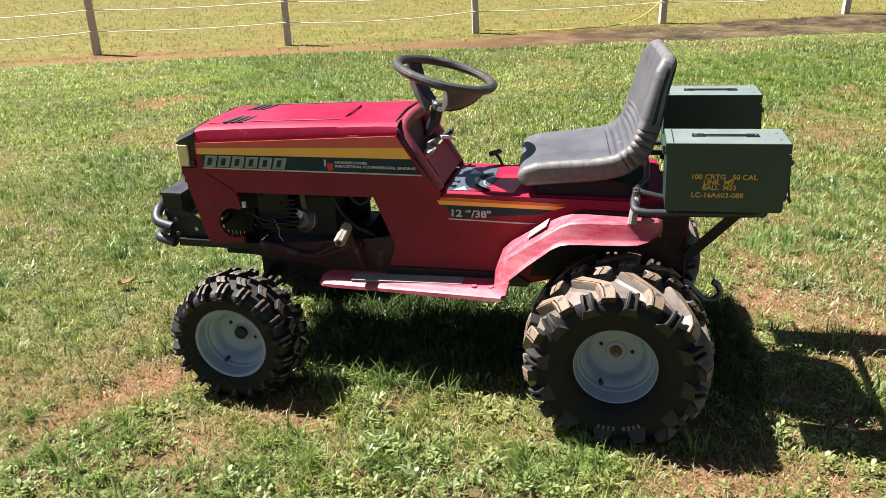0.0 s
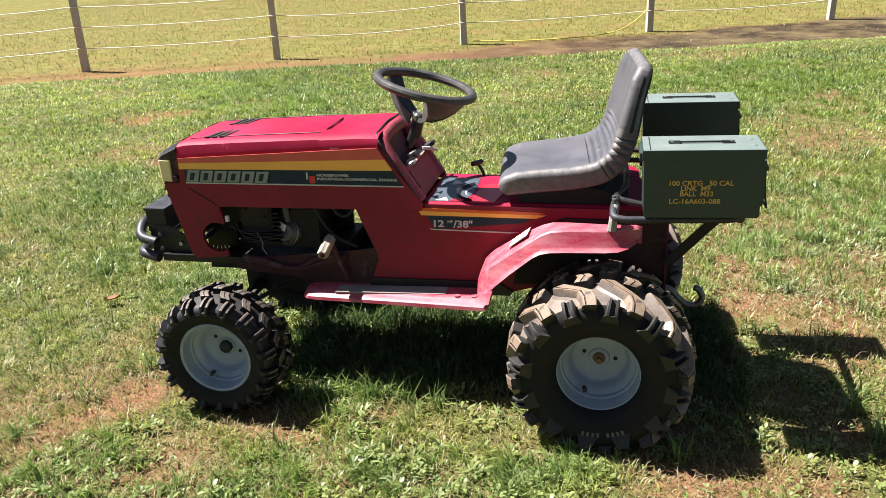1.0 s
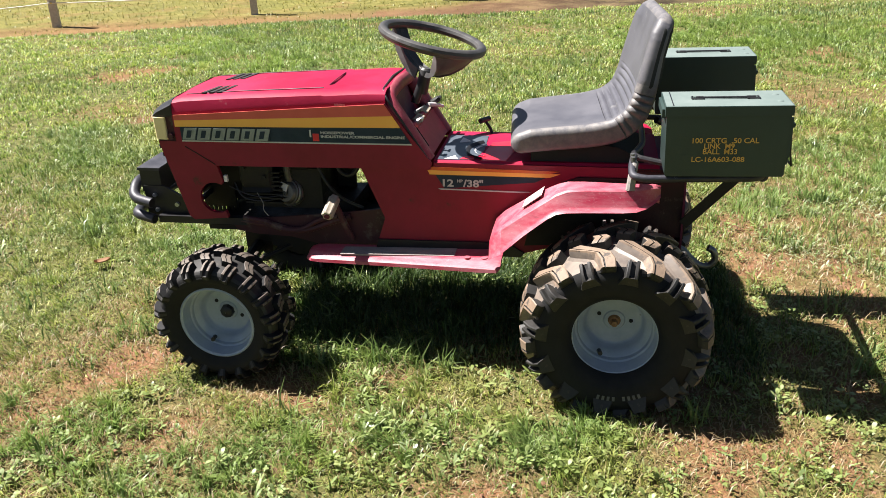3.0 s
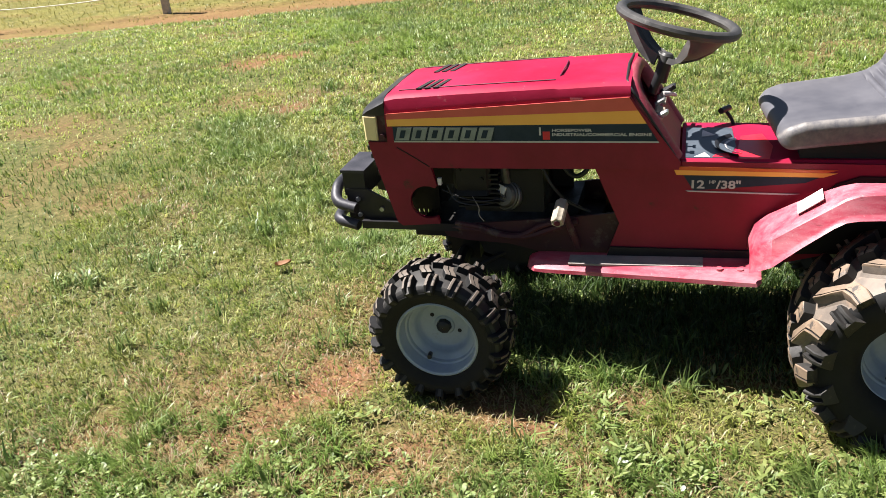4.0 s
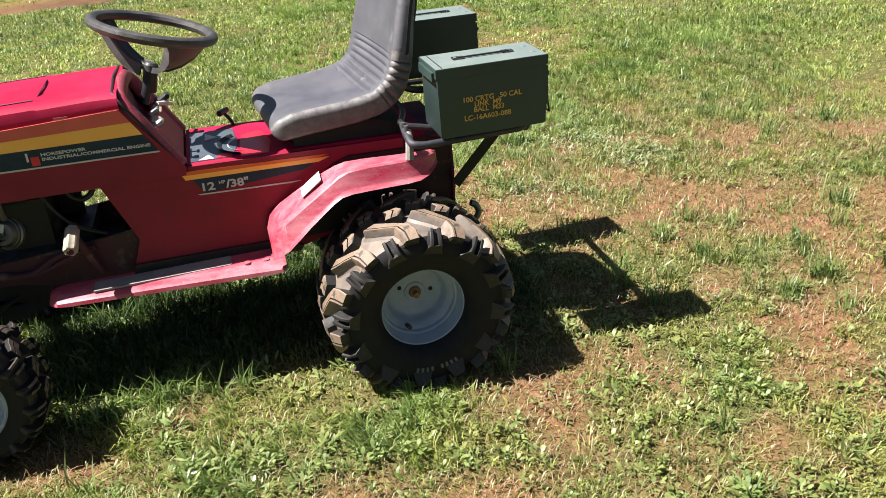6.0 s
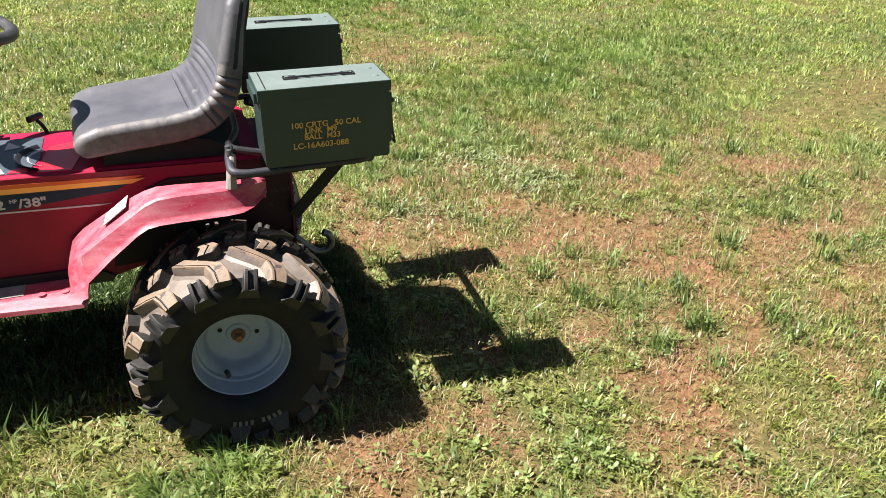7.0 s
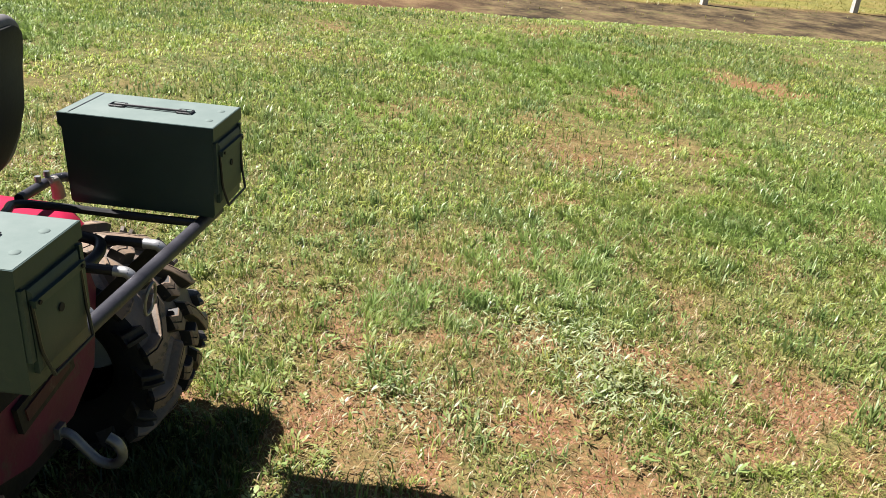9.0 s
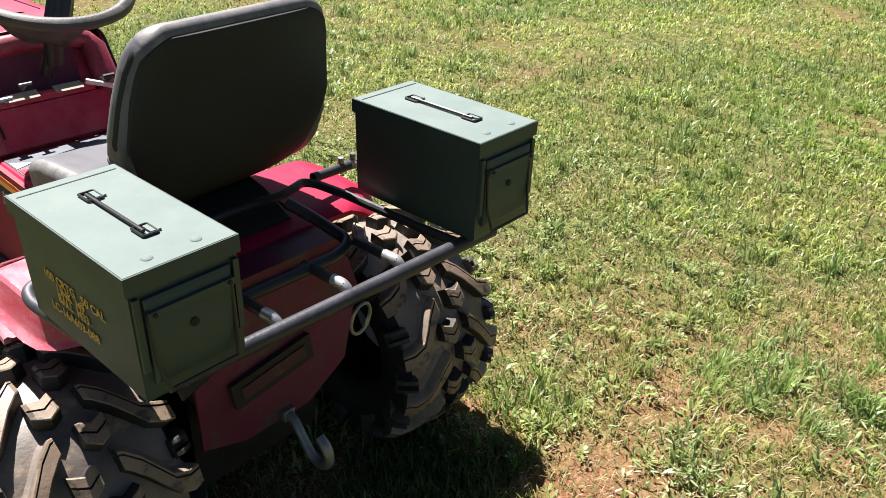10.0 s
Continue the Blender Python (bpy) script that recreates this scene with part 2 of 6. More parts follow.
def revolve(bm, profile, n=40, centre=(0, 0, 0), closed=False, mat=0):
    """Turns (radius, y) points round the y axis through centre."""
    c = Vector(centre)
    rings = [[c + Vector((r * math.cos(a), y, r * math.sin(a))) for r, y in profile] for a in (2 * math.pi * k / n for k in range(n))]
    vs = [[bm.verts.new(p) for p in r] for r in rings]
    last = len(profile) if closed else len(profile) - 1
    for k in range(n):
        a, b = vs[k], vs[(k + 1) % n]
        for i in range(last):
            j = (i + 1) % len(profile)
            f = bm.faces.new((a[i], a[j], b[j], b[i]))
            f.material_index = mat
    return vs


def rounded(pts, r, steps=5):
    """A way through points whose corners are rounded off."""
    pts = [Vector(p) for p in pts]
    out = [pts[0]]
    for a, b, c in zip(pts, pts[1:], pts[2:]):
        u, v = (a - b), (c - b)
        d = min(r, u.length * 0.45, v.length * 0.45)
        p, q = b + u.normalized() * d, b + v.normalized() * d
        for k in range(steps + 1):
            t = k / steps
            out.append(p * (1 - t) ** 2 + b * 2 * t * (1 - t) + q * t * t)
    return out + [pts[-1]]


def pipe(bm, pts, r, n=10, fillet=0.03, caps=True, flat=1.0):
    way = rounded(pts, fillet) if fillet else [Vector(p) for p in pts]
    side, rings = None, []
    for k, p in enumerate(way):
        d = (way[min(k + 1, len(way) - 1)] - way[max(k - 1, 0)]).normalized()
        if side is None:
            side = d.orthogonal().normalized()
        side = (side - d * side.dot(d)).normalized()
        up = d.cross(side)
        rr = r[min(k, len(r) - 1)] if isinstance(r, (list, tuple)) else r
        rings.append([p + side * rr * math.cos(2 * math.pi * i / n) + up * rr * flat * math.sin(2 * math.pi * i / n) for i in range(n)])
    loft(bm, rings, caps)
    return bm


def disc(bm, centre, r, axis="y", depth=0.004, n=20):
    c = Vector(centre)
    d = {"x": Vector((1, 0, 0)), "y": Vector((0, 1, 0)), "z": Vector((0, 0, 1))}[axis]
    return pipe(bm, [c - d * depth / 2, c + d * depth / 2], r, n, 0)


def ball(bm, c, r, s=(1, 1, 1), n=12):
    bmesh.ops.create_uvsphere(bm, u_segments=n, v_segments=n // 2 + 2, radius=1, matrix=Matrix.LocRotScale(c, None, (r * s[0], r * s[1], r * s[2])))
    return bm


def writing(body, size, m, material, parent, name="lettering", label="", stretch=1.0, shear=0.0, bold=0.0):
    cu = bpy.data.curves.new("letters", "FONT")
    cu.body, cu.size, cu.extrude, cu.offset, cu.shear, cu.resolution_u = body, size, 0.0004, bold, shear, 3
    cu.space_line = 0.8
    ob = new("letters", cu)
    me = bpy.data.meshes.new_from_object(ob.evaluated_get(bpy.context.evaluated_depsgraph_get()))
    bpy.data.objects.remove(ob)
    me.transform(m @ Matrix.Diagonal((stretch, 1, 1, 1)))
    me.materials.clear()
    me.materials.append(material)
    o = new(name, me)
    o.parent = parent
    if label:
        o["label"] = label
    return o


UPRIGHT = Euler((radians(90), 0, 0)).to_matrix().to_4x4()  # lettering on a face that looks along -y


def hashed(ix, iy, seed):
    h = np.sin(ix * 127.1 + iy * 311.7 + seed * 74.7) * 43758.5453
    return h - np.floor(h)


def field(x, y, scale, seed, octaves=3):
    """Smooth noise over the ground, 0 to 1."""
    total, amp, norm = 0.0, 1.0, 0.0
    for o in range(octaves):
        u, v = x * scale * 2 ** o, y * scale * 2 ** o
        i, j = np.floor(u), np.floor(v)
        f, g = u - i, v - j
        f, g = f * f * (3 - 2 * f), g * g * (3 - 2 * g)
        s = seed + 13 * o
        top = hashed(i, j, s) * (1 - f) + hashed(i + 1, j, s) * f
        low = hashed(i, j + 1, s) * (1 - f) + hashed(i + 1, j + 1, s) * f
        total = total + amp * (top * (1 - g) + low * g)
        norm += amp
        amp *= 0.5
    return total / norm


# ---- ground ----
# bare patches and lush patches: x, y, reach
SOIL = [(-1.31, 2.20, 0.30), (-1.54, 2.02, 0.28), (-0.98, 1.97, 0.20), (-0.76, 2.13, 0.20), (-0.08, 1.65, 0.18), (0.56, 1.87, 0.28), (0.26, 1.57, 0.16), (-3.35, 6.45, 0.35), (-2.55, 5.02, 0.20), (0.70, 1.94, 0.18),
        (0.96, 1.41, 0.16), (1.83, 2.71, 0.24), (1.19, 3.04, 0.16), (1.44, 2.72, 0.18), (2.72, 3.04, 0.24), (0.88, 3.02, 0.20), (0.99, 2.86, 0.15), (0.59, 3.33, 0.09), (1.29, 3.42, 0.14), (1.57, 4.70, 0.13),
        (1.76, 5.38, 0.20), (3.35, 7.59, 0.5), (2.59, 5.64, 0.25), (1.83, 2.17, 0.22), (1.58, 2.85, 0.22), (1.65, 1.96, 0.16), (1.34, 1.67, 0.16), (1.31, 2.20, 0.14), (2.3, 6.93, 0.32)]
LUSH_AT = [(-2.42, 4.19, 0.30), (-1.34, 3.00, 0.24), (-2.78, 4.74, 0.28), (-1.91, 6.71, 0.5), (0.78, 5.97, 0.3), (-1.14, 1.84, 0.20), (-0.59, 1.82, 0.19), (-0.29, 1.88, 0.15), (-0.87, 1.72, 0.18), (0.16, 1.93, 0.14), (-1.55, 1.82, 0.2),
           (-2.86, 7.36, 0.6), (2.08, 8.3, 0.7), (0.99, 3.57, 0.24), (-0.67, 2.30, 0.14), (-0.34, 2.22, 0.14), (1.10, 1.72, 0.14), (0.73, 1.55, 0.13), (2.05, 3.10, 0.18), (0.53, 5.70, 0.45),
           (1.28, 7.68, 0.9), (0.70, 3.14, 0.09), (2.39, 4.53, 0.2), (0.23, 4.96, 0.22), (2.54, 7.49, 0.45), (1.53, 4.08, 0.30), (3.69, 5.14, 0.7), (1.25, 3.75, 0.14), (1.52, 2.06, 0.13), (-0.06, 1.80, 0.15)]


def lush_at(x, y):
    """How green and long the lawn grows, 0 to 1."""
    v = 1.35 * (field(x, y, 1.1, 96, 4) - 0.40) + 0.5 * (field(x, y, 0.35, 97, 2) - 0.5)
    for a, b, r in LUSH_AT:
        v = v + 0.75 * np.exp(-((x - a) ** 2 + ((y - b) * 1.2) ** 2) / (r * 1.15) ** 2)
    return np.clip(v, 0, 1)


def fence_y(x):
    return 22.75 + 0.333 * x


def crest_y(x):
    return 8.95 + 0.2 * x


def soil_at(x, y):
    s = np.clip((field(x, y, 1.7, 3, 4) - 0.56) * 2.6, 0, 0.45) * (0.4 + 0.9 * field(x, y, 9, 5, 3))
    for a, b, r in SOIL:
        d = np.hypot(x - a, (y - b) * 1.3) / r + (field(x, y, 6, 8, 3) - 0.5) * 2.6
        s = np.maximum(s, np.clip(1.2 - d, 0, 0.88))
    worn = np.exp(-((x - 1.9) / 0.9) ** 2 - ((y - 2.7) / 0.9) ** 2) + 0.45 * np.exp(-((x + 1.0) / 1.0) ** 2 - ((y - 1.9) / 0.35) ** 2)
    s = np.maximum(s, np.clip(worn * 1.15 * (field(x, y, 4.5, 90, 4) - 0.44) * 2.6, 0, 0.7))
    crumbs = np.exp(-((x - 1.7) / 1.6) ** 2 - ((y - 2.6) / 1.6) ** 2) + 0.4 * np.exp(-((x + 0.9) / 1.3) ** 2 - ((y - 1.9) / 0.5) ** 2)
    s = np.maximum(s, np.clip(crumbs * 1.4, 0, 1) * np.clip((field(x, y, 7, 130, 3) - 0.52) * 6, 0, 0.9))
    d = (y - fence_y(x)) + (field(x, y, 0.35, 21, 4) - 0.5) * 2.4
    band = np.clip((d + 9) / 1.5, 0, 1) * np.clip((0.2 - d) / 1.0, 0, 1)
    band = band * np.where(x < -4, 0.35 + 0.6 * field(x, y, 0.9, 77, 3), 1.0)
    return np.maximum(s, band)


def height_at(x, y):
    near = np.clip(1.5 - np.hypot(x - 0, y - 3) / 20, 0, 1)
    u = np.clip((y - crest_y(x)) / 6.5, 0, 1)
    fall = -1.5 * u * u * (3 - 2 * u)
    return fall + near * (0.030 * (field(x, y, 1.1, 40, 2) - 0.5) + 0.022 * (field(x, y, 5, 50, 3) - 0.5)) - 0.010 * soil_at(x, y) * near


def steps(lo, hi, near, d):
    inner = list(np.arange(near[0], near[1], d))
    left, right, k = [], [], d
    a, b = near[0], near[1]
    while a > lo or b < hi:
        k *= 1.35
        a, b = a - k, b + k
        left.append(max(a, lo)), right.append(min(b, hi))
    return np.unique(np.round(left[::-1] + inner + right, 4))


def build_ground():
    xs, ys = steps(-600, 600, (-15, 13), 0.11), steps(-600, 600, (0.6, 34), 0.11)
    X, Y = np.meshgrid(xs, ys)
    Z = height_at(X, Y)
    me = bpy.data.meshes.new("ground")
    nx, ny = len(xs), len(ys)
    idx = np.arange(nx * ny).reshape(ny, nx)
    quads = np.stack([idx[:-1, :-1], idx[:-1, 1:], idx[1:, 1:], idx[1:, :-1]], -1).reshape(-1, 4)
    me.vertices.add(nx * ny), me.loops.add(quads.size), me.polygons.add(len(quads))
    me.vertices.foreach_set("co", np.stack([X, Y, Z], -1).ravel())
    me.loops.foreach_set("vertex_index", quads.ravel())
    me.polygons.foreach_set("loop_start", np.arange(0, quads.size, 4))
    me.polygons.foreach_set("use_smooth", np.ones(len(quads), bool))
    me.update(calc_edges=True)
    at = me.attributes.new("bare", "FLOAT", "POINT")
    at.data.foreach_set("value", soil_at(X, Y).ravel().astype(np.float32))
    at = me.attributes.new("wet", "FLOAT", "POINT")
    d = Y - fence_y(X) + (field(X, Y, 0.35, 21, 4) - 0.5) * 2.4
    wet = np.clip((d + 9) / 1.5, 0, 1) * np.clip((0.1 - d) / 0.8, 0, 1) * np.clip(0.75 + 0.12 * X, 0, 1)
    at.data.foreach_set("value", wet.ravel().astype(np.float32))
    at = me.attributes.new("beyond", "FLOAT", "POINT")
    at.data.foreach_set("value", np.clip((Y - fence_y(X) + 3) / 2, 0, 1).ravel().astype(np.float32))
    m, nt, p = node_mat("lawn_soil")
    geo = nt.nodes.new("ShaderNodeNewGeometry").outputs["Position"]

    def attr(n):
        a = nt.nodes.new("ShaderNodeAttribute")
        a.attribute_name = n
        return a.outputs["Fac"]
    fine, mid, big = noise_node(nt, geo, 140, 4), noise_node(nt, geo, 22, 6, 0.7), noise_node(nt, geo, 0.5, 4)
    thatch = ramp(nt, mid, [(0.28, (0.040, 0.042, 0.014)), (0.46, (0.100, 0.100, 0.032)), (0.60, (0.185, 0.165, 0.062)), (0.78, (0.30, 0.25, 0.115))])
    thatch = blend(nt, grey(nt, fine, 0.38, 0.62, 0, 0.75), thatch, (0.045, 0.055, 0.018))
    clay = ramp(nt, mid, [(0.30, (0.13, 0.046, 0.024)), (0.52, (0.25, 0.105, 0.056)), (0.75, (0.38, 0.215, 0.13))])
    clay = blend(nt, grey(nt, fine, 0.35, 0.65, 0, 0.75), clay, (0.12, 0.06, 0.035))
    far = ramp(nt, noise_node(nt, geo, 5, 10, 0.78), [(0.34, (0.05, 0.05, 0.013)), (0.46, (0.12, 0.11, 0.028)), (0.56, (0.19, 0.165, 0.05)), (0.68, (0.27, 0.23, 0.10))])
    far = blend(nt, grey(nt, big, 0.35, 0.65, 0, 0.4), far, (0.14, 0.14, 0.028))
    far = blend(nt, grey(nt, noise_node(nt, geo, 1.3, 6, 0.7), 0.42, 0.62, 0, 0.6), far, (0.085, 0.085, 0.022))
    col = blend(nt, attr("beyond"), thatch, far)
    litter = noise_node(nt, geo, 60, 5, 0.75)
    mottle = nt.nodes.new("ShaderNodeMath")
    mottle.operation = "MULTIPLY"
    nt.links.new(attr("bare"), mottle.inputs[0])
    nt.links.new(grey(nt, litter, 0.36, 0.56, 0.25, 1.0), mottle.inputs[1])
    col = blend(nt, mottle.outputs[0], col, clay)
    col = blend(nt, attr("wet"), col, blend(nt, grey(nt, noise_node(nt, geo, 0.9, 9, 0.75), 0.40, 0.60), (0.022, 0.015, 0.009), ramp(nt, noise_node(nt, geo, 2.2, 8, 0.75), [(0.36, (0.06, 0.046, 0.020)), (0.52, (0.13, 0.092, 0.05)), (0.64, (0.12, 0.115, 0.04)), (0.75, (0.26, 0.14, 0.07))])))
    nt.links.new(col, p.inputs["Base Color"])
    p.inputs["Roughness"].default_value = 0.95
    p.inputs["Specular IOR Level"].default_value = 0.15
    b = nt.nodes.new("ShaderNodeBump")
    b.inputs["Strength"].default_value, b.inputs["Distance"].default_value = 0.8, 0.02
    nt.links.new(mid, b.inputs["Height"])
    nt.links.new(b.outputs[0], p.inputs["Normal"])
    me.materials.append(m)
    tagged(new("ground", me), "patchy spring lawn over bare red clay soil", "lawn", kind="structure")


build_ground()

# ---- the tractor ----
TR = thing("garden_tractor", pose(0.007, 2.505, 0, 0, 0, -3.5), "weathered red garden tractor with chunky off-road tyres on grass", "tractor")


def shell(bm, stations, section):
    """A sheet along x: section(station) gives its outline as (y, z) points, out and back."""
    loft(bm, [[(s[0], y, z) for y, z in section(s)] for s in stations])
    return bm


def hood():
    def section(s):
        x, side, top, crown = s
        half = [(0.1655, side - 0.03), (0.170, side), (0.169, side + 0.012), (0.163, top - 0.011), (0.153, top - 0.004), (0.138, top - 0.001), (0.126, top), (0.118, crown - 0.0025), (0.06, crown - 0.001)]
        out = [(-y, z) for y, z in half] + [(0, crown)] + half[::-1]
        return out + [(y * 0.97, z - (0.004 if z > 0.7 else 0)) for y, z in out[::-1]]
    bm = bmesh.new()
    st = [(-1.0, 0.742, 0.787, 0.789), (-0.97, 0.744, 0.793, 0.796), (-0.80, 0.756, 0.803, 0.806), (-0.545, 0.772, 0.814, 0.818),
          (-0.535, 0.773, 0.812, 0.813), (-0.42, 0.780, 0.818, 0.819), (-0.36, 0.783, 0.818, 0.819)]
    shell(bm, st, section)
    h = part("hood", bm, RED, TR, "sun-faded crimson engine hood", 30)
    # side panel below the shoulder, as far as the dash
    for s in (-1, 1):
        bm = bmesh.new()
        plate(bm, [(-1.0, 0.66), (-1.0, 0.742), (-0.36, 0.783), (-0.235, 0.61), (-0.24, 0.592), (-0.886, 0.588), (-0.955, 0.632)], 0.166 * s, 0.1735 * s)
        part("side_panel", bm, RED_SHADED, h, "red side panel in a shade-darkened tone", bevel=0.002)
        bm = bmesh.new()
        pipe(bm, [(-0.975, 0.1737 * s, 0.648), (-0.93, 0.1737 * s, 0.620), (-0.888, 0.1737 * s, 0.592)], 0.0016, 6, 0.02)
        part("panel_seam", bm, DARKHOLE, h, "dark seam between panel and housing")
        stripes(h, s)
    top = lambda x, y: 0.8045 + 0.047 * (x + 0.8)
    for c in (-0.088, 0.085):
        for k in range(3):
            bm = bmesh.new()
            x = -0.902 + k * 0.024
            rings = []
            for y in (c - 0.042, c - 0.021, c, c + 0.021, c + 0.042):
                o = (y - c) * 0.22
                rings.append([(x - 0.006 + o, y, top(x, y) - 0.003), (x + 0.006 + o, y, top(x, y) - 0.003), (x + 0.006 + o, y, top(x, y) + 0.0018), (x - 0.006 + o, y, top(x, y) + 0.0018)])
            loft(bm, rings)
            part("vent_slot", bm, DARKHOLE, h)
    # dark red lines put in the shade along the hood's pressed step
    bm = bmesh.new()
    pipe(bm, [(-0.546, -0.122, 0.809), (-0.540, -0.06, 0.817), (-0.538, 0, 0.8185), (-0.540, 0.06, 0.817), (-0.546, 0.122, 0.809)], 0.0017, 6, 0)
    part("crease", bm, RED_DARK, h, "dark line for the shade of a pressed crease")
    for y in (-0.122, 0.122):
        bm = bmesh.new()
        pipe(bm, [(x, y, z + 0.0004) for x, z in ((-0.968, 0.7945), (-0.80, 0.8045), (-0.547, 0.8158))], 0.0015, 6, 0)
        part("crease", bm, RED_DARK, h, "dark line for the shade of a pressed crease")
    bm = bmesh.new()
    slab(bm, (-0.505, -0.173, 0.775), (-0.475, -0.1715, 0.781))
    part("scuff", bm, RED_FADED, h)
    return h


def band(zf0, zf1, zr0, zr1, x0, y0, y1):
    bm = bmesh.new()
    rear = lambda z: -0.291 - (z - 0.666) * 0.62
    return plate(bm, [(x0, zf0), (x0, zf1), (rear(zr1), zr1), (rear(zr0), zr0)], y0, y1)


def stripes(h, s):
    y0, y1 = (0.1735 * s, 0.1755 * s)
    part("stripe", band(0.728, 0.744, 0.748, 0.782, -0.995, y0, y1), S_BROWN, h, "brown-red decal stripe")
    part("stripe", band(0.709, 0.728, 0.714, 0.748, -0.995, y0, y1), S_GOLD, h, "golden decal stripe")
    part("stripe", band(0.668, 0.7085, 0.668, 0.7138, -0.98, y0, y1), S_NAVY, h, "navy decal stripe")
    part("stripe", band(0.6635, 0.6675, 0.6635, 0.6675, -0.98, y0, y1), S_WHITE, h, "thin white decal line")
    if s > 0:
        return
    # raised silver maker's badge, drawn as plain slanted shapes
    bm = bmesh.new()
    slab(bm, (-0.979, -0.1775, 0.669), (-0.705, -0.1755, 0.7075))
    part("badge_plate", bm, S_NAVY, h, bevel=0.001)
    for k in range(6):
        x = -0.975 + k * 0.0450
        bm = bmesh.new()
        plate(bm, [(x, 0.671), (x + 0.039, 0.671), (x + 0.050, 0.7065), (x + 0.011, 0.7065)], -0.1805, -0.1775)
        b = part("badge_shape", bm, CHROME, h, "silver badge shape", bevel=0.001)
        bm = bmesh.new()
        plate(bm, [(x + 0.0125, 0.677), (x + 0.0265, 0.677), (x + 0.0340, 0.6995), (x + 0.0200, 0.6995)], -0.1812, -0.1800)
        part("badge_slot", bm, S_NAVY, b)
    at = lambda x, z: Matrix.Translation((x, -0.1757, z)) @ UPRIGHT
    writing("1", 0.030, at(-0.592, 0.684), S_WHITE, h, stretch=1.2, bold=0.0006)
    writing("HORSEPOWER", 0.0108, at(-0.553, 0.6935), S_WHITE, h, stretch=1.4, bold=0.0003)
    writing("INDUSTRIAL/COMMERCIAL ENGINE", 0.0108, at(-0.553, 0.682), S_WHITE, h, stretch=1.42, bold=0.0003)
    bm = bmesh.new()
    slab(bm, (-0.576, -0.1768, 0.672), (-0.558, -0.1755, 0.694))
    part("paint_dab", bm, TOUCHUP, h, "bright red touch-up dab", bevel=0.001)


def grille():
    """The front housing below the hood: slanted sides with a round cut-out, a slatted front, lamps and a black nose."""
    arc = [(-0.905 + 0.050 * math.cos(a), 0.483 + 0.050 * math.sin(a)) for a in (radians(d) for d in range(60, 301, 20))]
    pts = [(-1.058, 0.662), (-1.0, 0.662), (-0.955, 0.634), (-0.886, 0.588), (-0.874, 0.535)] + arc + [(-0.875, 0.418), (-0.985, 0.408), (-1.0, 0.42)]
    g = None
    for s in (-1, 1):
        bm = bmesh.new()
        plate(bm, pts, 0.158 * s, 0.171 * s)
        ob = part("grille_side", bm, RED_SHADED, TR, "red grille housing side in a shade-darkened tone", bevel=0.003)
        g = g or ob
        bm = bmesh.new()
        pipe(bm, [(-1.012, 0.172 * s, 0.679), (-1.012, 0.182 * s, 0.679)], 0.009, 10, 0)
        part("bolt_cap", bm, MAROON, ob)
    for k in range(9):
        z = 0.435 + k * 0.025
        x = -1.0 - (z - 0.42) * 0.28
        bm = bmesh.new()
        slab(bm, (x - 0.006, -0.158, z), (x + 0.006, 0.158, z + 0.012))
        part("grille_slat", bm, BLACK, g)
    bm = bmesh.new()
    plate(bm, [(-1.058, 0.662), (-0.995, 0.662), (-0.995, 0.742), (-1.03, 0.742), (-1.060, 0.735)], -0.166, 0.166)
    part("lamp_housing", bm, MAROON, TR, "dark maroon lamp housing", bevel=0.003)
    for s in (-1, 1):
        bm = bmesh.new()
        loft(bm, [[(x, s * y, z) for y, z in ((0.05, 0.670), (yo, 0.668), (yo + 0.002, 0.735), (0.05, 0.736))] for x, yo in ((-1.066, 0.164), (-1.060, 0.171), (-1.030, 0.1745), (-1.026, 0.172))])
        part("headlight", bm, LENS, TR, "yellowed ribbed headlight lens", bevel=0.005)
    bm = bmesh.new()
    def nose(s):
        x, w, z0, z1 = s
        return [(-w, z0), (-w, z1 - 0.016), (-w + 0.02, z1 - 0.004), (-w + 0.05, z1), (w - 0.05, z1), (w - 0.02, z1 - 0.004), (w, z1 - 0.016), (w, z0)]
    shell(bm, [(-1.066, 0.166, 0.737, 0.754), (-1.05, 0.170, 0.737, 0.766), (-1.02, 0.171, 0.738, 0.780), (-1.0005, 0.170, 0.738, 0.7895)], nose)
    part("nose_cap", bm, BLACK, TR, "scuffed black plastic nose cap", bevel=0.002)
    bm = bmesh.new()
    slab(bm, (-0.985, -0.14, 0.545), (-0.925, 0.15, 0.655))
    part("air_baffle", bm, GRIME, TR, bevel=0.01)
    # dark block added on the far side so the cut-out stays dark
    bm = bmesh.new()
    slab(bm, (-0.985, 0.02, 0.405), (-0.905, 0.15, 0.548))
    part("cutout_block", bm, GRIME, TR, "dark block added behind the round cut-out", bevel=0.006)
    bm = bmesh.new()
    slab(bm, (-0.930, -0.07, 0.500), (-0.825, 0.13, 0.600))
    part("muffler_box", bm, GRIME, TR, bevel=0.012)


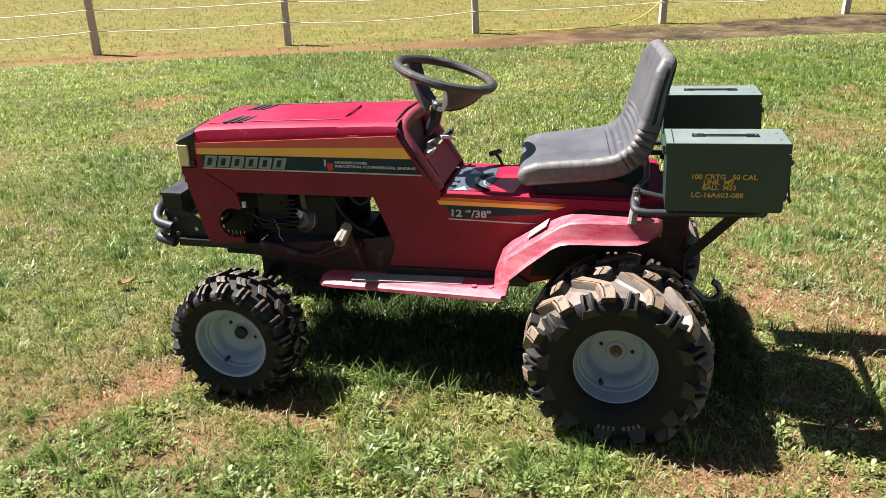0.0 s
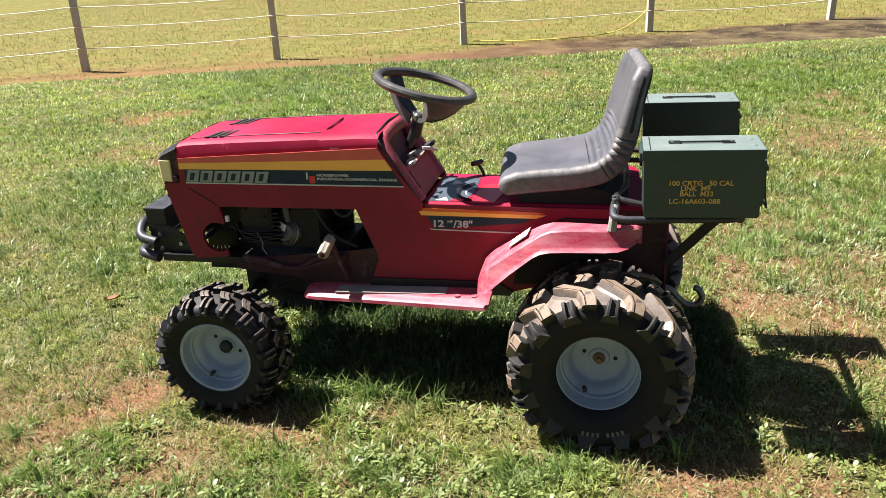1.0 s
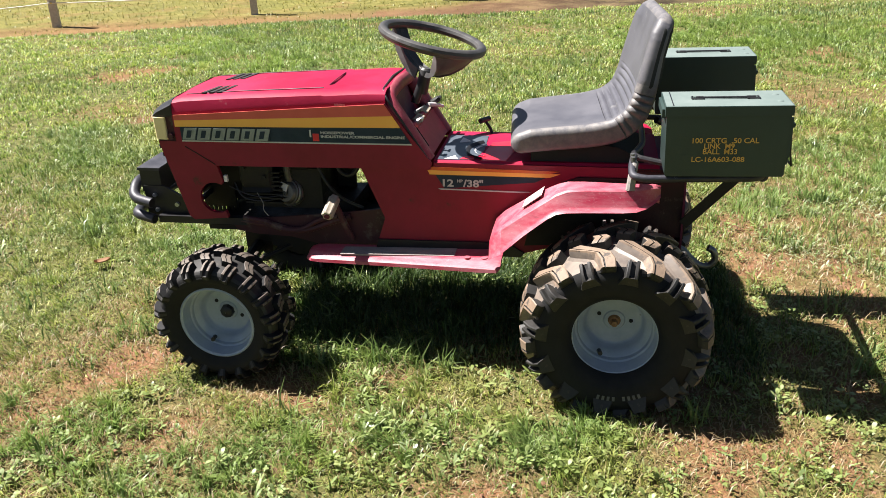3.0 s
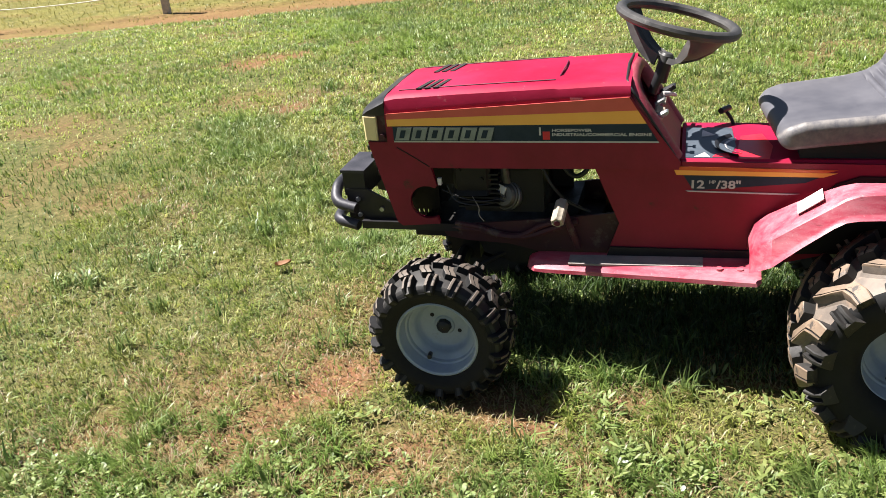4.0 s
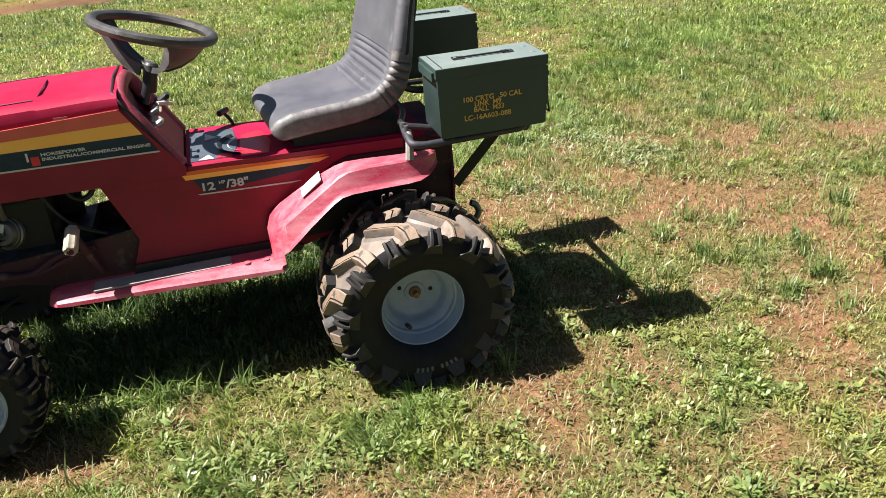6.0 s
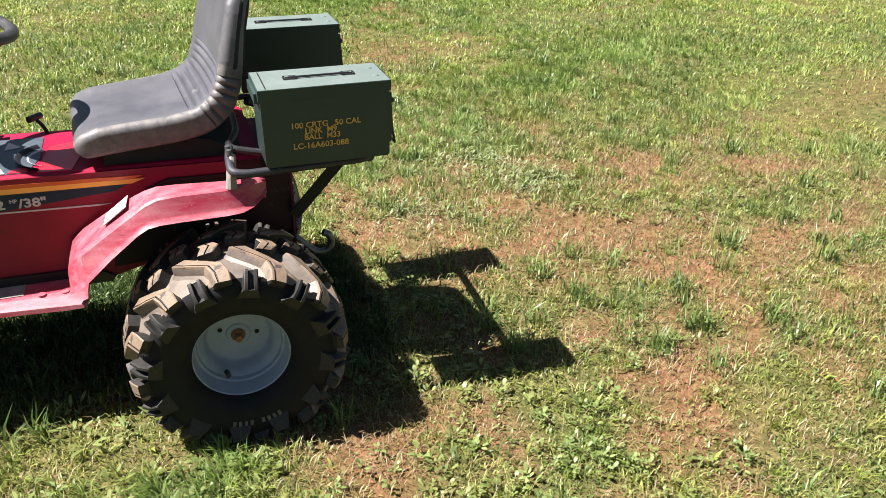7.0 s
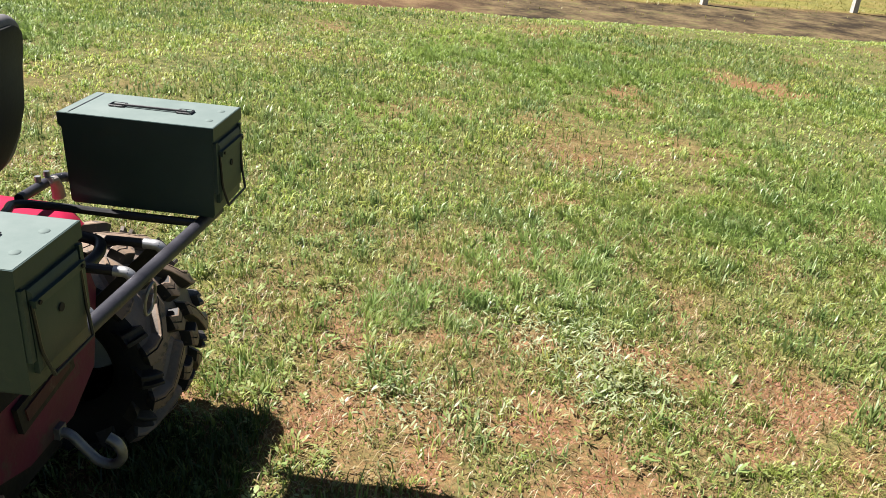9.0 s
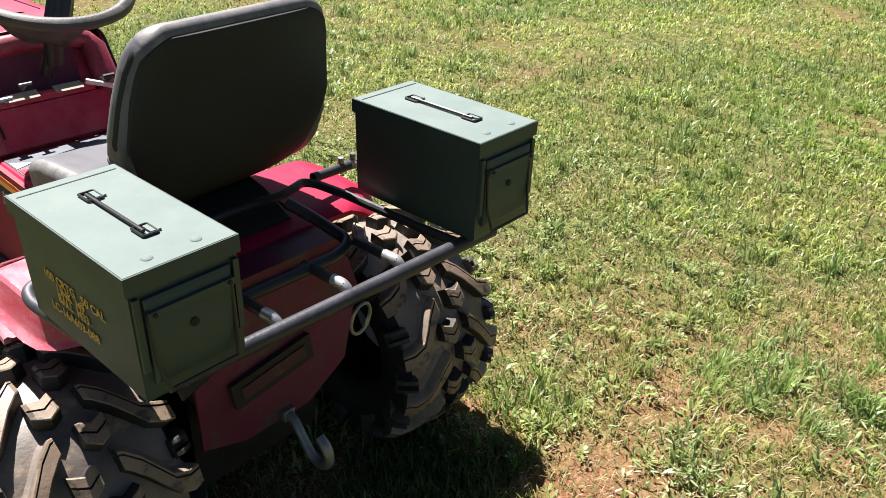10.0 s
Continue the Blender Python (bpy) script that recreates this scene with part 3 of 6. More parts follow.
def bumper():
    bm = bmesh.new()
    slab(bm, (-1.172, -0.122, 0.478), (-1.106, 0.03, 0.556))
    b = part("bumper_box", bm, BLACK, TR, "black steel box above the bumper tubes", bevel=0.010)
    bm = bmesh.new()
    slab(bm, (-1.176, -0.126, 0.550), (-1.102, 0.034, 0.559))
    part("box_lid", bm, TUBE, b, bevel=0.003)
    for z, ends in ((0.462, 0.500), (0.408, 0.412)):
        bm = bmesh.new()
        way = [(-1.124, -0.165, z - 0.006), (-1.190, -0.155, z + 0.006), (-1.204, -0.10, ends), (-1.204, 0.10, ends), (-1.190, 0.155, z + 0.006), (-1.124, 0.165, z - 0.006)]
        pipe(bm, way, 0.0165, 12, 0.05)
        part("bumper_tube", bm, TUBE, TR, "worn black bumper tube")
        for s in (-1, 1):
            bm = bmesh.new()
            pipe(bm, [(-1.1245, 0.165 * s, z - 0.006), (-1.1225, 0.1655 * s, z - 0.0063)], 0.0135, 12, 0)
            part("tube_mouth", bm, DARKHOLE, TR, "dark open tube end")
    for s in (-1, 1):
        bm = bmesh.new()
        plate(bm, [(-1.165, 0.40), (-1.165, 0.50), (-1.10, 0.50), (-1.03, 0.46), (-0.98, 0.42), (-0.98, 0.39), (-1.1, 0.385)], 0.118 * s, 0.126 * s)
        bb = part("bumper_bracket", bm, BLACK, TR, bevel=0.002)
        for x, z in ((-1.13, 0.47), (-1.13, 0.42), (-1.06, 0.44)):
            bm = bmesh.new()
            disc(bm, (x, 0.130 * s, z), 0.007, "y", 0.008, 8)
            part("bolt", bm, STEEL, bb)
        bm = bmesh.new()
        slab(bm, (-1.12, 0.125 * s, 0.385), (-0.83, 0.15 * s, 0.408))
        part("bumper_arm", bm, BLACK, TR, bevel=0.003)


def engine():
    bm = bmesh.new()
    slab(bm, (-0.83, -0.10, 0.43), (-0.60, 0.12, 0.56))
    e = part("engine_block", bm, GRIME, TR, "oily dark engine block", bevel=0.015)
    for k in range(8):
        bm = bmesh.new()
        slab(bm, (-0.84, -0.135, 0.455 + k * 0.014), (-0.72, -0.10, 0.460 + k * 0.014))
        part("cooling_fin", bm, GRIME, e)
    # slotted plate added low inside the front housing to darken its cut-out
    bm = bmesh.new()
    slab(bm, (-1.050, -0.004, 0.388), (-0.938, 0.004, 0.480))
    slab(bm, (-1.050, -0.004, 0.340), (-0.938, 0.004, 0.372))
    for k in range(8):
        slab(bm, (-1.050 + k * 0.0148, -0.004, 0.371), (-1.041 + k * 0.0148, 0.004, 0.389))
    part("slotted_blind", bm, GRIME, e, "dark slotted plate added to block the cut-out")
    # dark plate added behind the engine to block the lit grass beyond
    bm = bmesh.new()
    slab(bm, (-0.62, 0.060, 0.42), (-0.538, 0.070, 0.66))
    part("gap_plate", bm, GRIME, e, "dark plate added to close a lit gap", bevel=0.004)
    bm = bmesh.new()
    tilt = Matrix.Translation((-0.690, -0.060, 0.468)) @ Euler((radians(-18), radians(14), radians(-24))).to_matrix().to_4x4()
    revolve(bm, [(0.036, -0.058), (0.040, -0.056), (0.041, -0.046), (0.041, 0.012), (0.036, 0.022), (0.002, 0.022)], 28)
    f = part("carburettor_bowl", bm, ALU, e, "round dull metal carburettor bowl with a paper label", m=tilt)
    bm = bmesh.new()
    revolve(bm, [(0.001, -0.070), (0.007, -0.070), (0.008, -0.066), (0.016, -0.066), (0.018, -0.070), (0.029, -0.069), (0.035, -0.062), (0.0365, -0.054)], 24)
    part("bowl_end", bm, ALU, f, "oily cast end of the bowl")
    bm = bmesh.new()
    revolve(bm, [(0.041, -0.052), (0.0440, -0.048), (0.0440, -0.038), (0.041, -0.034)], 28, closed=True)
    part("clamp_ring", bm, DULL, f)
    bm = bmesh.new()
    slab(bm, (-0.024, -0.0735, 0.004), (0.004, -0.0690, 0.026))
    part("label_sticker", bm, PAPER, f)
    bm = bmesh.new()
    pipe(bm, [(-0.700, -0.095, 0.505), (-0.706, -0.104, 0.545), (-0.706, -0.095, 0.610)], 0.012, 10, 0.02)
    part("breather_tube", bm, ALU, e)
    # pressed tin cover of the cylinder, with a bent lower lip and two bolts
    bm = bmesh.new()
    loft(bm, [[(x, y, z) for y, z in ((-0.126, 0.60), (-0.140 - b, 0.592), (-0.143 - b, 0.530), (-0.134 - b, 0.508), (-0.146 - b, 0.496), (-0.120, 0.494))] for x, b in ((-0.850, -0.012), (-0.838, 0.0), (-0.795, 0.004), (-0.752, 0.0), (-0.742, -0.012))])
    cp = part("cover_plate", bm, GRIME, e, "grimy pressed tin cylinder cover", bevel=0.003)
    for x, z in ((-0.828, 0.572), (-0.764, 0.545)):
        bm = bmesh.new()
        disc(bm, (x, -0.146, z), 0.006, "y", 0.008, 6)
        part("bolt", bm, GRIME, cp)
    bm = bmesh.new()
    slab(bm, (-0.60, -0.07, 0.40), (-0.51, 0.10, 0.445))
    part("starter_housing", bm, GRIME, e, bevel=0.012)
    bm = bmesh.new()
    revolve(bm, [(0.002, -0.02), (0.03, -0.02), (0.035, 0.0), (0.035, 0.09), (0.002, 0.09)], 18, (-0.625, -0.06, 0.450))
    part("oil_filter", bm, GRIME, e)
    bm = bmesh.new()
    slab(bm, (-0.70, -0.10, 0.555), (-0.64, -0.07, 0.60))
    part("intake_neck", bm, GRIME, e, bevel=0.005)
    bm = bmesh.new()
    pipe(bm, [(-0.72, 0.01, 0.575), (-0.72, 0.01, 0.665)], 0.135, 28, 0)
    part("fan_shroud", bm, GRIME, e, bevel=0.01)
    for way, r, mt in (([(-0.87, -0.13, 0.52), (-0.85, -0.14, 0.475), (-0.79, -0.14, 0.462), (-0.73, -0.13, 0.47)], 0.0022, TUBE),
                       ([(-0.80, -0.14, 0.50), (-0.775, -0.15, 0.46), (-0.78, -0.15, 0.44), (-0.765, -0.15, 0.42)], 0.0014, DUSTMAT),
                       ([(-0.54, -0.10, 0.62), (-0.535, -0.12, 0.565), (-0.505, -0.12, 0.545), (-0.475, -0.12, 0.565), (-0.47, -0.10, 0.62)], 0.007, BLACK),
                       ([(-0.60, -0.12, 0.58), (-0.57, -0.13, 0.52), (-0.53, -0.12, 0.47), (-0.47, -0.11, 0.44)], 0.005, BLACK),
                       ([(-0.50, -0.145, 0.425), (-0.57, -0.148, 0.405), (-0.63, -0.148, 0.378), (-0.70, -0.148, 0.372), (-0.77, -0.146, 0.392), (-0.86, -0.140, 0.398)], 0.0105, MAROON),
                       ([(-0.88, -0.150, 0.515), (-0.82, -0.152, 0.488), (-0.76, -0.150, 0.480), (-0.71, -0.135, 0.486)], 0.0017, TUBE),
                       ([(-0.85, -0.145, 0.41), (-0.77, -0.15, 0.40), (-0.73, -0.15, 0.375), (-0.66, -0.15, 0.375), (-0.60, -0.15, 0.415), (-0.54, -0.15, 0.425)], 0.008, MAROON)):
        bm = bmesh.new()
        pipe(bm, way, r, 8, 0.03)
        part("hose", bm, mt, e)
    bm = bmesh.new()
    slab(bm, (-0.885, -0.168, 0.535), (-0.875, -0.158, 0.555))
    part("hood_catch", bm, PAPER, e, bevel=0.002)


def chassis():
    bm = bmesh.new()
    revolve(bm, [(0.002, -0.030), (0.066, -0.030), (0.070, -0.022), (0.058, -0.004), (0.058, 0.004), (0.070, 0.022), (0.066, 0.030), (0.002, 0.030)], 28)
    part("engine_pulley", bm, GRIME, TR, "greasy engine pulley", m=Matrix.Translation((-0.69, 0, 0.315)) @ Euler((radians(90), 0, 0)).to_matrix().to_4x4())
    for s in (-1, 1):
        bm = bmesh.new()
        plate(bm, [(-0.80, 0.352), (-0.78, 0.300), (-0.70, 0.272), (-0.55, 0.268), (-0.44, 0.285), (-0.36, 0.330), (-0.36, 0.345)], 0.098 * s, 0.108 * s)
        part("belt_guard", bm, GRIME, TR, "dark greasy belt guard", bevel=0.002)
    rails = []
    for s in (-1, 1):
        bm = bmesh.new()
        plate(bm, [(-0.90, 0.392), (-0.80, 0.405), (-0.55, 0.43), (-0.40, 0.45), (0.46, 0.45), (0.46, 0.36), (-0.35, 0.335), (-0.44, 0.312), (-0.52, 0.306), (-0.60, 0.322), (-0.70, 0.346), (-0.82, 0.352), (-0.88, 0.362)], 0.128 * s, 0.136 * s)
        rails.append(part("frame_rail", bm, MAROON, TR, "greasy maroon frame rail", bevel=0.002))
    bm = bmesh.new()
    slab(bm, (-0.98, -0.13, 0.36), (-0.45, 0.13, 0.375))
    part("engine_plate", bm, GRIME, rails[0])
    bm = bmesh.new()
    pipe(bm, [(-0.856, -0.235, 0.205), (-0.856, -0.12, 0.27), (-0.856, 0.12, 0.27), (-0.856, 0.235, 0.205)], 0.022, 10, 0.05)
    ax = part("front_axle", bm, GRIME, TR, "dark greasy front axle beam")
    bm = bmesh.new()
    slab(bm, (-0.90, -0.05, 0.25), (-0.81, 0.05, 0.37))
    part("axle_pivot", bm, GRIME, ax, bevel=0.006)
    for s in (-1, 1):
        bm = bmesh.new()
        pipe(bm, [(-0.856, 0.237 * s, 0.175), (-0.856, 0.228 * s, 0.30)], 0.014, 10, 0)
        pipe(bm, [(-0.856, 0.237 * s, 0.195), (-0.856, 0.29 * s, 0.195)], 0.013, 10, 0)
        part("spindle", bm, GRIME, ax)
        bm = bmesh.new()
        pipe(bm, [(-0.82, 0.20 * s, 0.275), (-0.72, 0.10 * s, 0.30), (-0.56, 0.03 * s, 0.32)], 0.007, 8, 0.02)
        part("tie_rod", bm, GRIME, ax)
    bm = bmesh.new()
    slab(bm, (0.17, -0.14, 0.14), (0.39, 0.14, 0.38))
    t = part("transaxle", bm, GRIME, TR, "grimy cast transaxle housing", bevel=0.03)
    bm = bmesh.new()
    pipe(bm, [(0.286, -0.30, 0.222), (0.286, 0.30, 0.222)], 0.02, 12, 0)
    part("rear_axle", bm, GRIME, t)


def body():
    """Side panels from dash to tail, with the flat deck below the seat."""
    for s in (-1, 1):
        bm = bmesh.new()
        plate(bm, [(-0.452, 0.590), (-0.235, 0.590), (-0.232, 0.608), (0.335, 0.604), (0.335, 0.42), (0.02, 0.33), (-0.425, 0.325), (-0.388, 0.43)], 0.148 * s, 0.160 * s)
        p = part("body_panel", bm, RED_SHADED, TR, "red lower body side panel in a shade-darkened tone", bevel=0.003)
        yy = (0.160 * s, 0.1618 * s)
        for z0, z1, z2, z3, mt in ((0.586, 0.596, 0.582, 0.590, S_ORANGE), (0.573, 0.586, 0.571, 0.582, S_GOLD), (0.531, 0.572, 0.556, 0.5705, S_NAVY), (0.527, 0.5305, 0.523, 0.5265, S_WHITE)):
            bm = bmesh.new()
            x0, x1 = (-0.245, 0.10) if mt is not S_WHITE else (-0.215, 0.02)
            x1 = 0.06 if mt is S_NAVY else x1
            x0 = -0.222 if mt is S_NAVY else x0
            plate(bm, [(x0 + (0.02 if mt is S_NAVY else 0), z0), (x0 - 0.006, z1), (x1 + 0.03, z3), (x1, z2)], *yy)
            part("stripe", bm, mt, p)
        if s < 0:
            at = lambda x, z: Matrix.Translation((x, -0.1622, z)) @ UPRIGHT
            writing("12", 0.030, at(-0.214, 0.538), S_WHITE, p, stretch=1.3, bold=0.0008)
            writing("HP", 0.012, at(-0.165, 0.551), S_WHITE, p, stretch=1.1, bold=0.0003)
            writing("/38\"", 0.030, at(-0.147, 0.538), S_WHITE, p, stretch=1.2, bold=0.0008)
    for s in (-1, 1):
        # dark plate added over the red body side behind each rear tyre
        bm = bmesh.new()
        plate(bm, [(0.03, 0.36), (0.06, 0.49), (0.13, 0.555), (0.18, 0.575), (0.335, 0.575), (0.335, 0.38)], 0.1605 * s, 0.166 * s)
        part("dark_well_plate", bm, GRIME, TR, "dark plate on the body side behind the wheel", bevel=0.002)
        bm = bmesh.new()
        plate(bm, [(0.3352, 0.602), (0.40, 0.602), (0.4685, 0.58), (0.4685, 0.40), (0.3352, 0.40)], 0.149 * s, 0.158 * s)
        part("tail_side", bm, GREASE_SHADE, TR, "grimy tail side plate, darkened for shade", bevel=0.003)
    bm = bmesh.new()
    loft(bm, [[(x, y, z) for y, z in ((-0.158, 0.600), (-0.146, 0.611), (0.146, 0.611), (0.158, 0.600), (0.158, 0.594), (-0.158, 0.594))] for x in (-0.235, 0.10, 0.40)])
    d = part("seat_deck", bm, RED, TR, "red deck below the seat with worn decals")
    for pts_, z0, mt, lab in (([(-0.225, -0.140), (-0.12, -0.140), (-0.10, -0.05), (-0.105, 0.10), (-0.225, 0.10)], 0.611, SLATE, "dark blue-grey instruction decal"),
                              ([(-0.205, -0.138), (-0.165, -0.138), (-0.178, -0.105)], 0.6125, PAPER, "white printed triangle"),
                              ([(-0.185, 0.02), (-0.150, 0.035), (-0.182, 0.075)], 0.6125, PAPER, "white printed triangle"),
                              ([(-0.160, -0.138), (-0.118, -0.138), (-0.120, -0.108), (-0.150, -0.112)], 0.6125, TOUCHUP, "red printed corner"),
                              ([(-0.098, -0.144), (-0.025, -0.144), (-0.01, -0.05), (-0.03, 0.05), (-0.085, 0.03), (-0.095, -0.06)], 0.611, TOUCHUP, "bright red repainted patch")):
        bm = bmesh.new()
        plate(bm, pts_, z0, z0 + 0.0015, "z")
        part("decal", bm, mt, d, lab)
    for rr, w, mt, lab in ((0.075, 0.011, BLACK, "curved black gear gate"), (0.055, 0.004, PAPER, "white printed arc")):
        bm = bmesh.new()
        arc = [(-0.070 + rr * math.cos(a), -0.05 + rr * 1.1 * math.sin(a), 0.6128) for a in np.linspace(radians(120), radians(250), 12)]
        pipe(bm, arc, w, 8, 0, flat=0.2)
        part("gear_gate", bm, mt, d, lab)
    bm = bmesh.new()
    pipe(bm, [(-0.095, 0.13, 0.60), (-0.105, 0.14, 0.625), (-0.122, 0.145, 0.648)], 0.005, 8, 0.01)
    lv = part("gear_lever", bm, BLACK, TR, "thin black gear lever")
    bm = bmesh.new()
    pipe(bm, [(-0.135, 0.125, 0.652), (-0.112, 0.165, 0.650)], 0.0085, 10, 0)
    part("knob", bm, BLACK, lv)
    # tail
    bm = bmesh.new()
    plate(bm, [(-0.166, 0.315), (-0.166, 0.50), (-0.150, 0.585), (0.155, 0.585), (0.185, 0.50), (0.150, 0.345), (0.06, 0.288), (-0.08, 0.285)], 0.469, 0.475, "x")
    tp = part("tail_panel", bm, RED_DARK, TR, "rusty dark red tail panel", bevel=0.004)
    m = Matrix.Translation((0.480, -0.020, 0.412)) @ Euler((radians(9), 0, 0)).to_matrix().to_4x4()
    bm = bmesh.new()
    slab(bm, (-0.004, -0.085, -0.028), (0.006, 0.085, 0.028), m)
    part("tail_slot", bm, GRIME, tp, "dark recessed tail slot", bevel=0.006)
    bm = bmesh.new()
    slab(bm, (0.004, -0.068, -0.013), (0.009, 0.068, 0.013), m)
    part("slot_strip", bm, MAROON, tp, "rusty strip in the slot", bevel=0.002)
    bm = bmesh.new()
    loft(bm, [[(x, y, z) for y, z in ((-0.158, 0.598), (-0.146, 0.606), (0.146, 0.606), (0.158, 0.598), (0.158, 0.57), (-0.158, 0.57))] for x in (0.40, 0.465)])
    part("tail_deck", bm, RED_DARK, TR, "dull dark red deck behind the seat")
    # dark pan that carries the seat
    bm = bmesh.new()
    loft(bm, [[(x, y, z) for y, z in ((-0.135, 0.608), (-0.125, h), (0.125, h), (0.135, 0.608))] for x, h in ((0.045, 0.640), (0.060, 0.652), (0.235, 0.660), (0.29, 0.650), (0.36, 0.616))])
    part("seat_pan", bm, PAN, TR, "black seat pan on the deck", bevel=0.004)
    for s in (-1, 1):
        bm = bmesh.new()
        plate(bm, [(-0.425, 0.322), (-0.412, 0.362), (-0.02, 0.366), (0.03, 0.335), (0.02, 0.322)], 0.1602 * s, 0.168 * s)
        part("chassis_rail", bm, BLACK, TR, "black lower chassis rail", bevel=0.003)


def dash():
    """A slanted console: raised rounded cheeks and brow round a pocket, a switch ledge and a scuffed lower face."""
    a, b = Vector((-0.240, 0, 0.612)), Vector((-0.355, 0, 0.795))
    n = Vector((0.85, 0, 0.53)).normalized()
    at = lambda t, y, h: (a.lerp(b, t).x + n.x * h, y, a.lerp(b, t).z + n.z * h)
    bm = bmesh.new()
    plate(bm, [(-0.44, 0.60), (-0.262, 0.60), (-0.250, 0.612), (-0.296, 0.684), (-0.330, 0.690), (-0.388, 0.782), (-0.44, 0.80)], -0.158, 0.158)
    d = part("dash", bm, DASHRED, TR, "worn red dash panel", bevel=0.006)
    # one rounded frame all round the face
    loop = [(0.02, -0.141), (0.50, -0.142), (0.88, -0.141), (0.97, -0.130), (1.02, -0.100), (1.04, 0.0), (1.02, 0.100), (0.97, 0.130), (0.88, 0.141), (0.50, 0.142), (0.02, 0.141)]
    bm = bmesh.new()
    rings = []
    for k, (t, y) in enumerate(loop):
        brow = max(0.0, min(1.0, (t - 0.90) / 0.12))
        inw, sgn = 0.052 - 0.010 * brow, -1 if y < 0 else 1
        ring = []
        for u, h in ((0.0, -0.030), (0.0, -0.004), (0.08, 0.006), (0.24, 0.011), (0.60, 0.012), (0.84, 0.007), (1.0, -0.006), (1.0, -0.018)):
            off = (u - 0.5) * inw
            ring.append(at(t - off / 0.216 * brow, y - sgn * off * (1 - brow * 0.85) if abs(y) > 0.01 else 0.0, h))
        rings.append(ring)
    loft(bm, rings)
    part("surround", bm, DASHEDGE, d, "scuffed crimson dash surround", 50)
    bm = bmesh.new()
    pipe(bm, [(-0.246, -0.168, 0.620), (-0.356, -0.169, 0.796), (-0.372, -0.145, 0.816), (-0.377, 0, 0.823), (-0.372, 0.145, 0.816), (-0.356, 0.169, 0.796), (-0.246, 0.168, 0.620)], 0.0034, 8, 0.02)
    part("trim_edge", bm, BLACK, d, "black rubber edge of the hood")
    # pocket, ledge and switch plate
    bm = bmesh.new()
    loft(bm, [[at(t, y, h) for y in (-0.125, 0.095)] + [at(t, y, h - 0.004) for y in (0.095, -0.125)] for t, h in ((0.53, -0.030), (0.60, -0.034), (0.94, -0.012), (0.97, 0.004))])
    part("pocket", bm, RED_DARK, d, "dark recessed pocket")
    bm = bmesh.new()
    loft(bm, [[at(t, -0.125, h), at(t, 0.10, h), at(t, 0.10, h - 0.02), at(t, -0.125, h - 0.02)] for t, h in ((0.44, 0.006), (0.50, 0.010), (0.53, 0.006))])
    part("ledge", bm, DASHRED, d, "worn red switch ledge", bevel=0.002)
    for y0, y1 in ((-0.085, -0.02), (0.015, 0.075)):
        bm = bmesh.new()
        loft(bm, [[at(t, y0, h), at(t, y1, h), at(t, y1, h - 0.006), at(t, y0, h - 0.006)] for t, h in ((0.475, 0.016), (0.56, 0.004))])
        part("switch_plate", bm, CREAM, d, "pale worn switch plate", bevel=0.001)
    bm = bmesh.new()
    loft(bm, [[at(t, -0.128, h), at(t, 0.128, h), at(t, 0.128, h - 0.006), at(t, -0.128, h - 0.006)] for t, h in ((0.03, 0.004), (0.43, 0.004))])
    part("instrument_plate", bm, DASHRED, d, "scratched dull red instrument plate", bevel=0.002)
    bm = bmesh.new()
    pipe(bm, [at(0.16, -0.118, 0.006), at(0.46, -0.118, 0.006)], 0.0028, 6, 0)
    part("groove", bm, DARKHOLE, d)
    for y, t, r, l, mt in ((-0.092, 0.50, 0.009, 0.026, STEEL), (0.124, 0.50, 0.0115, 0.040, BLACK), (-0.045, 0.60, 0.006, 0.030, DULL)):
        bm = bmesh.new()
        p, q = Vector(at(t, y, 0.004)), Vector(at(t, y, l))
        pipe(bm, [p, q], [r, r * 0.8], 10, 0)
        pipe(bm, [q + Vector((0, -0.013, 0)), q + Vector((0, 0.013, 0))], r * 0.55, 8, 0)
        part("switch_knob", bm, mt, d)
    bm = bmesh.new()
    pipe(bm, [at(0.53, 0.085, 0.010), at(0.44, 0.120, 0.024), at(0.36, 0.150, 0.028)], [0.007, 0.006, 0.005], 8, 0)
    part("choke_lever", bm, PAPER, d, "pale scuffed choke lever")


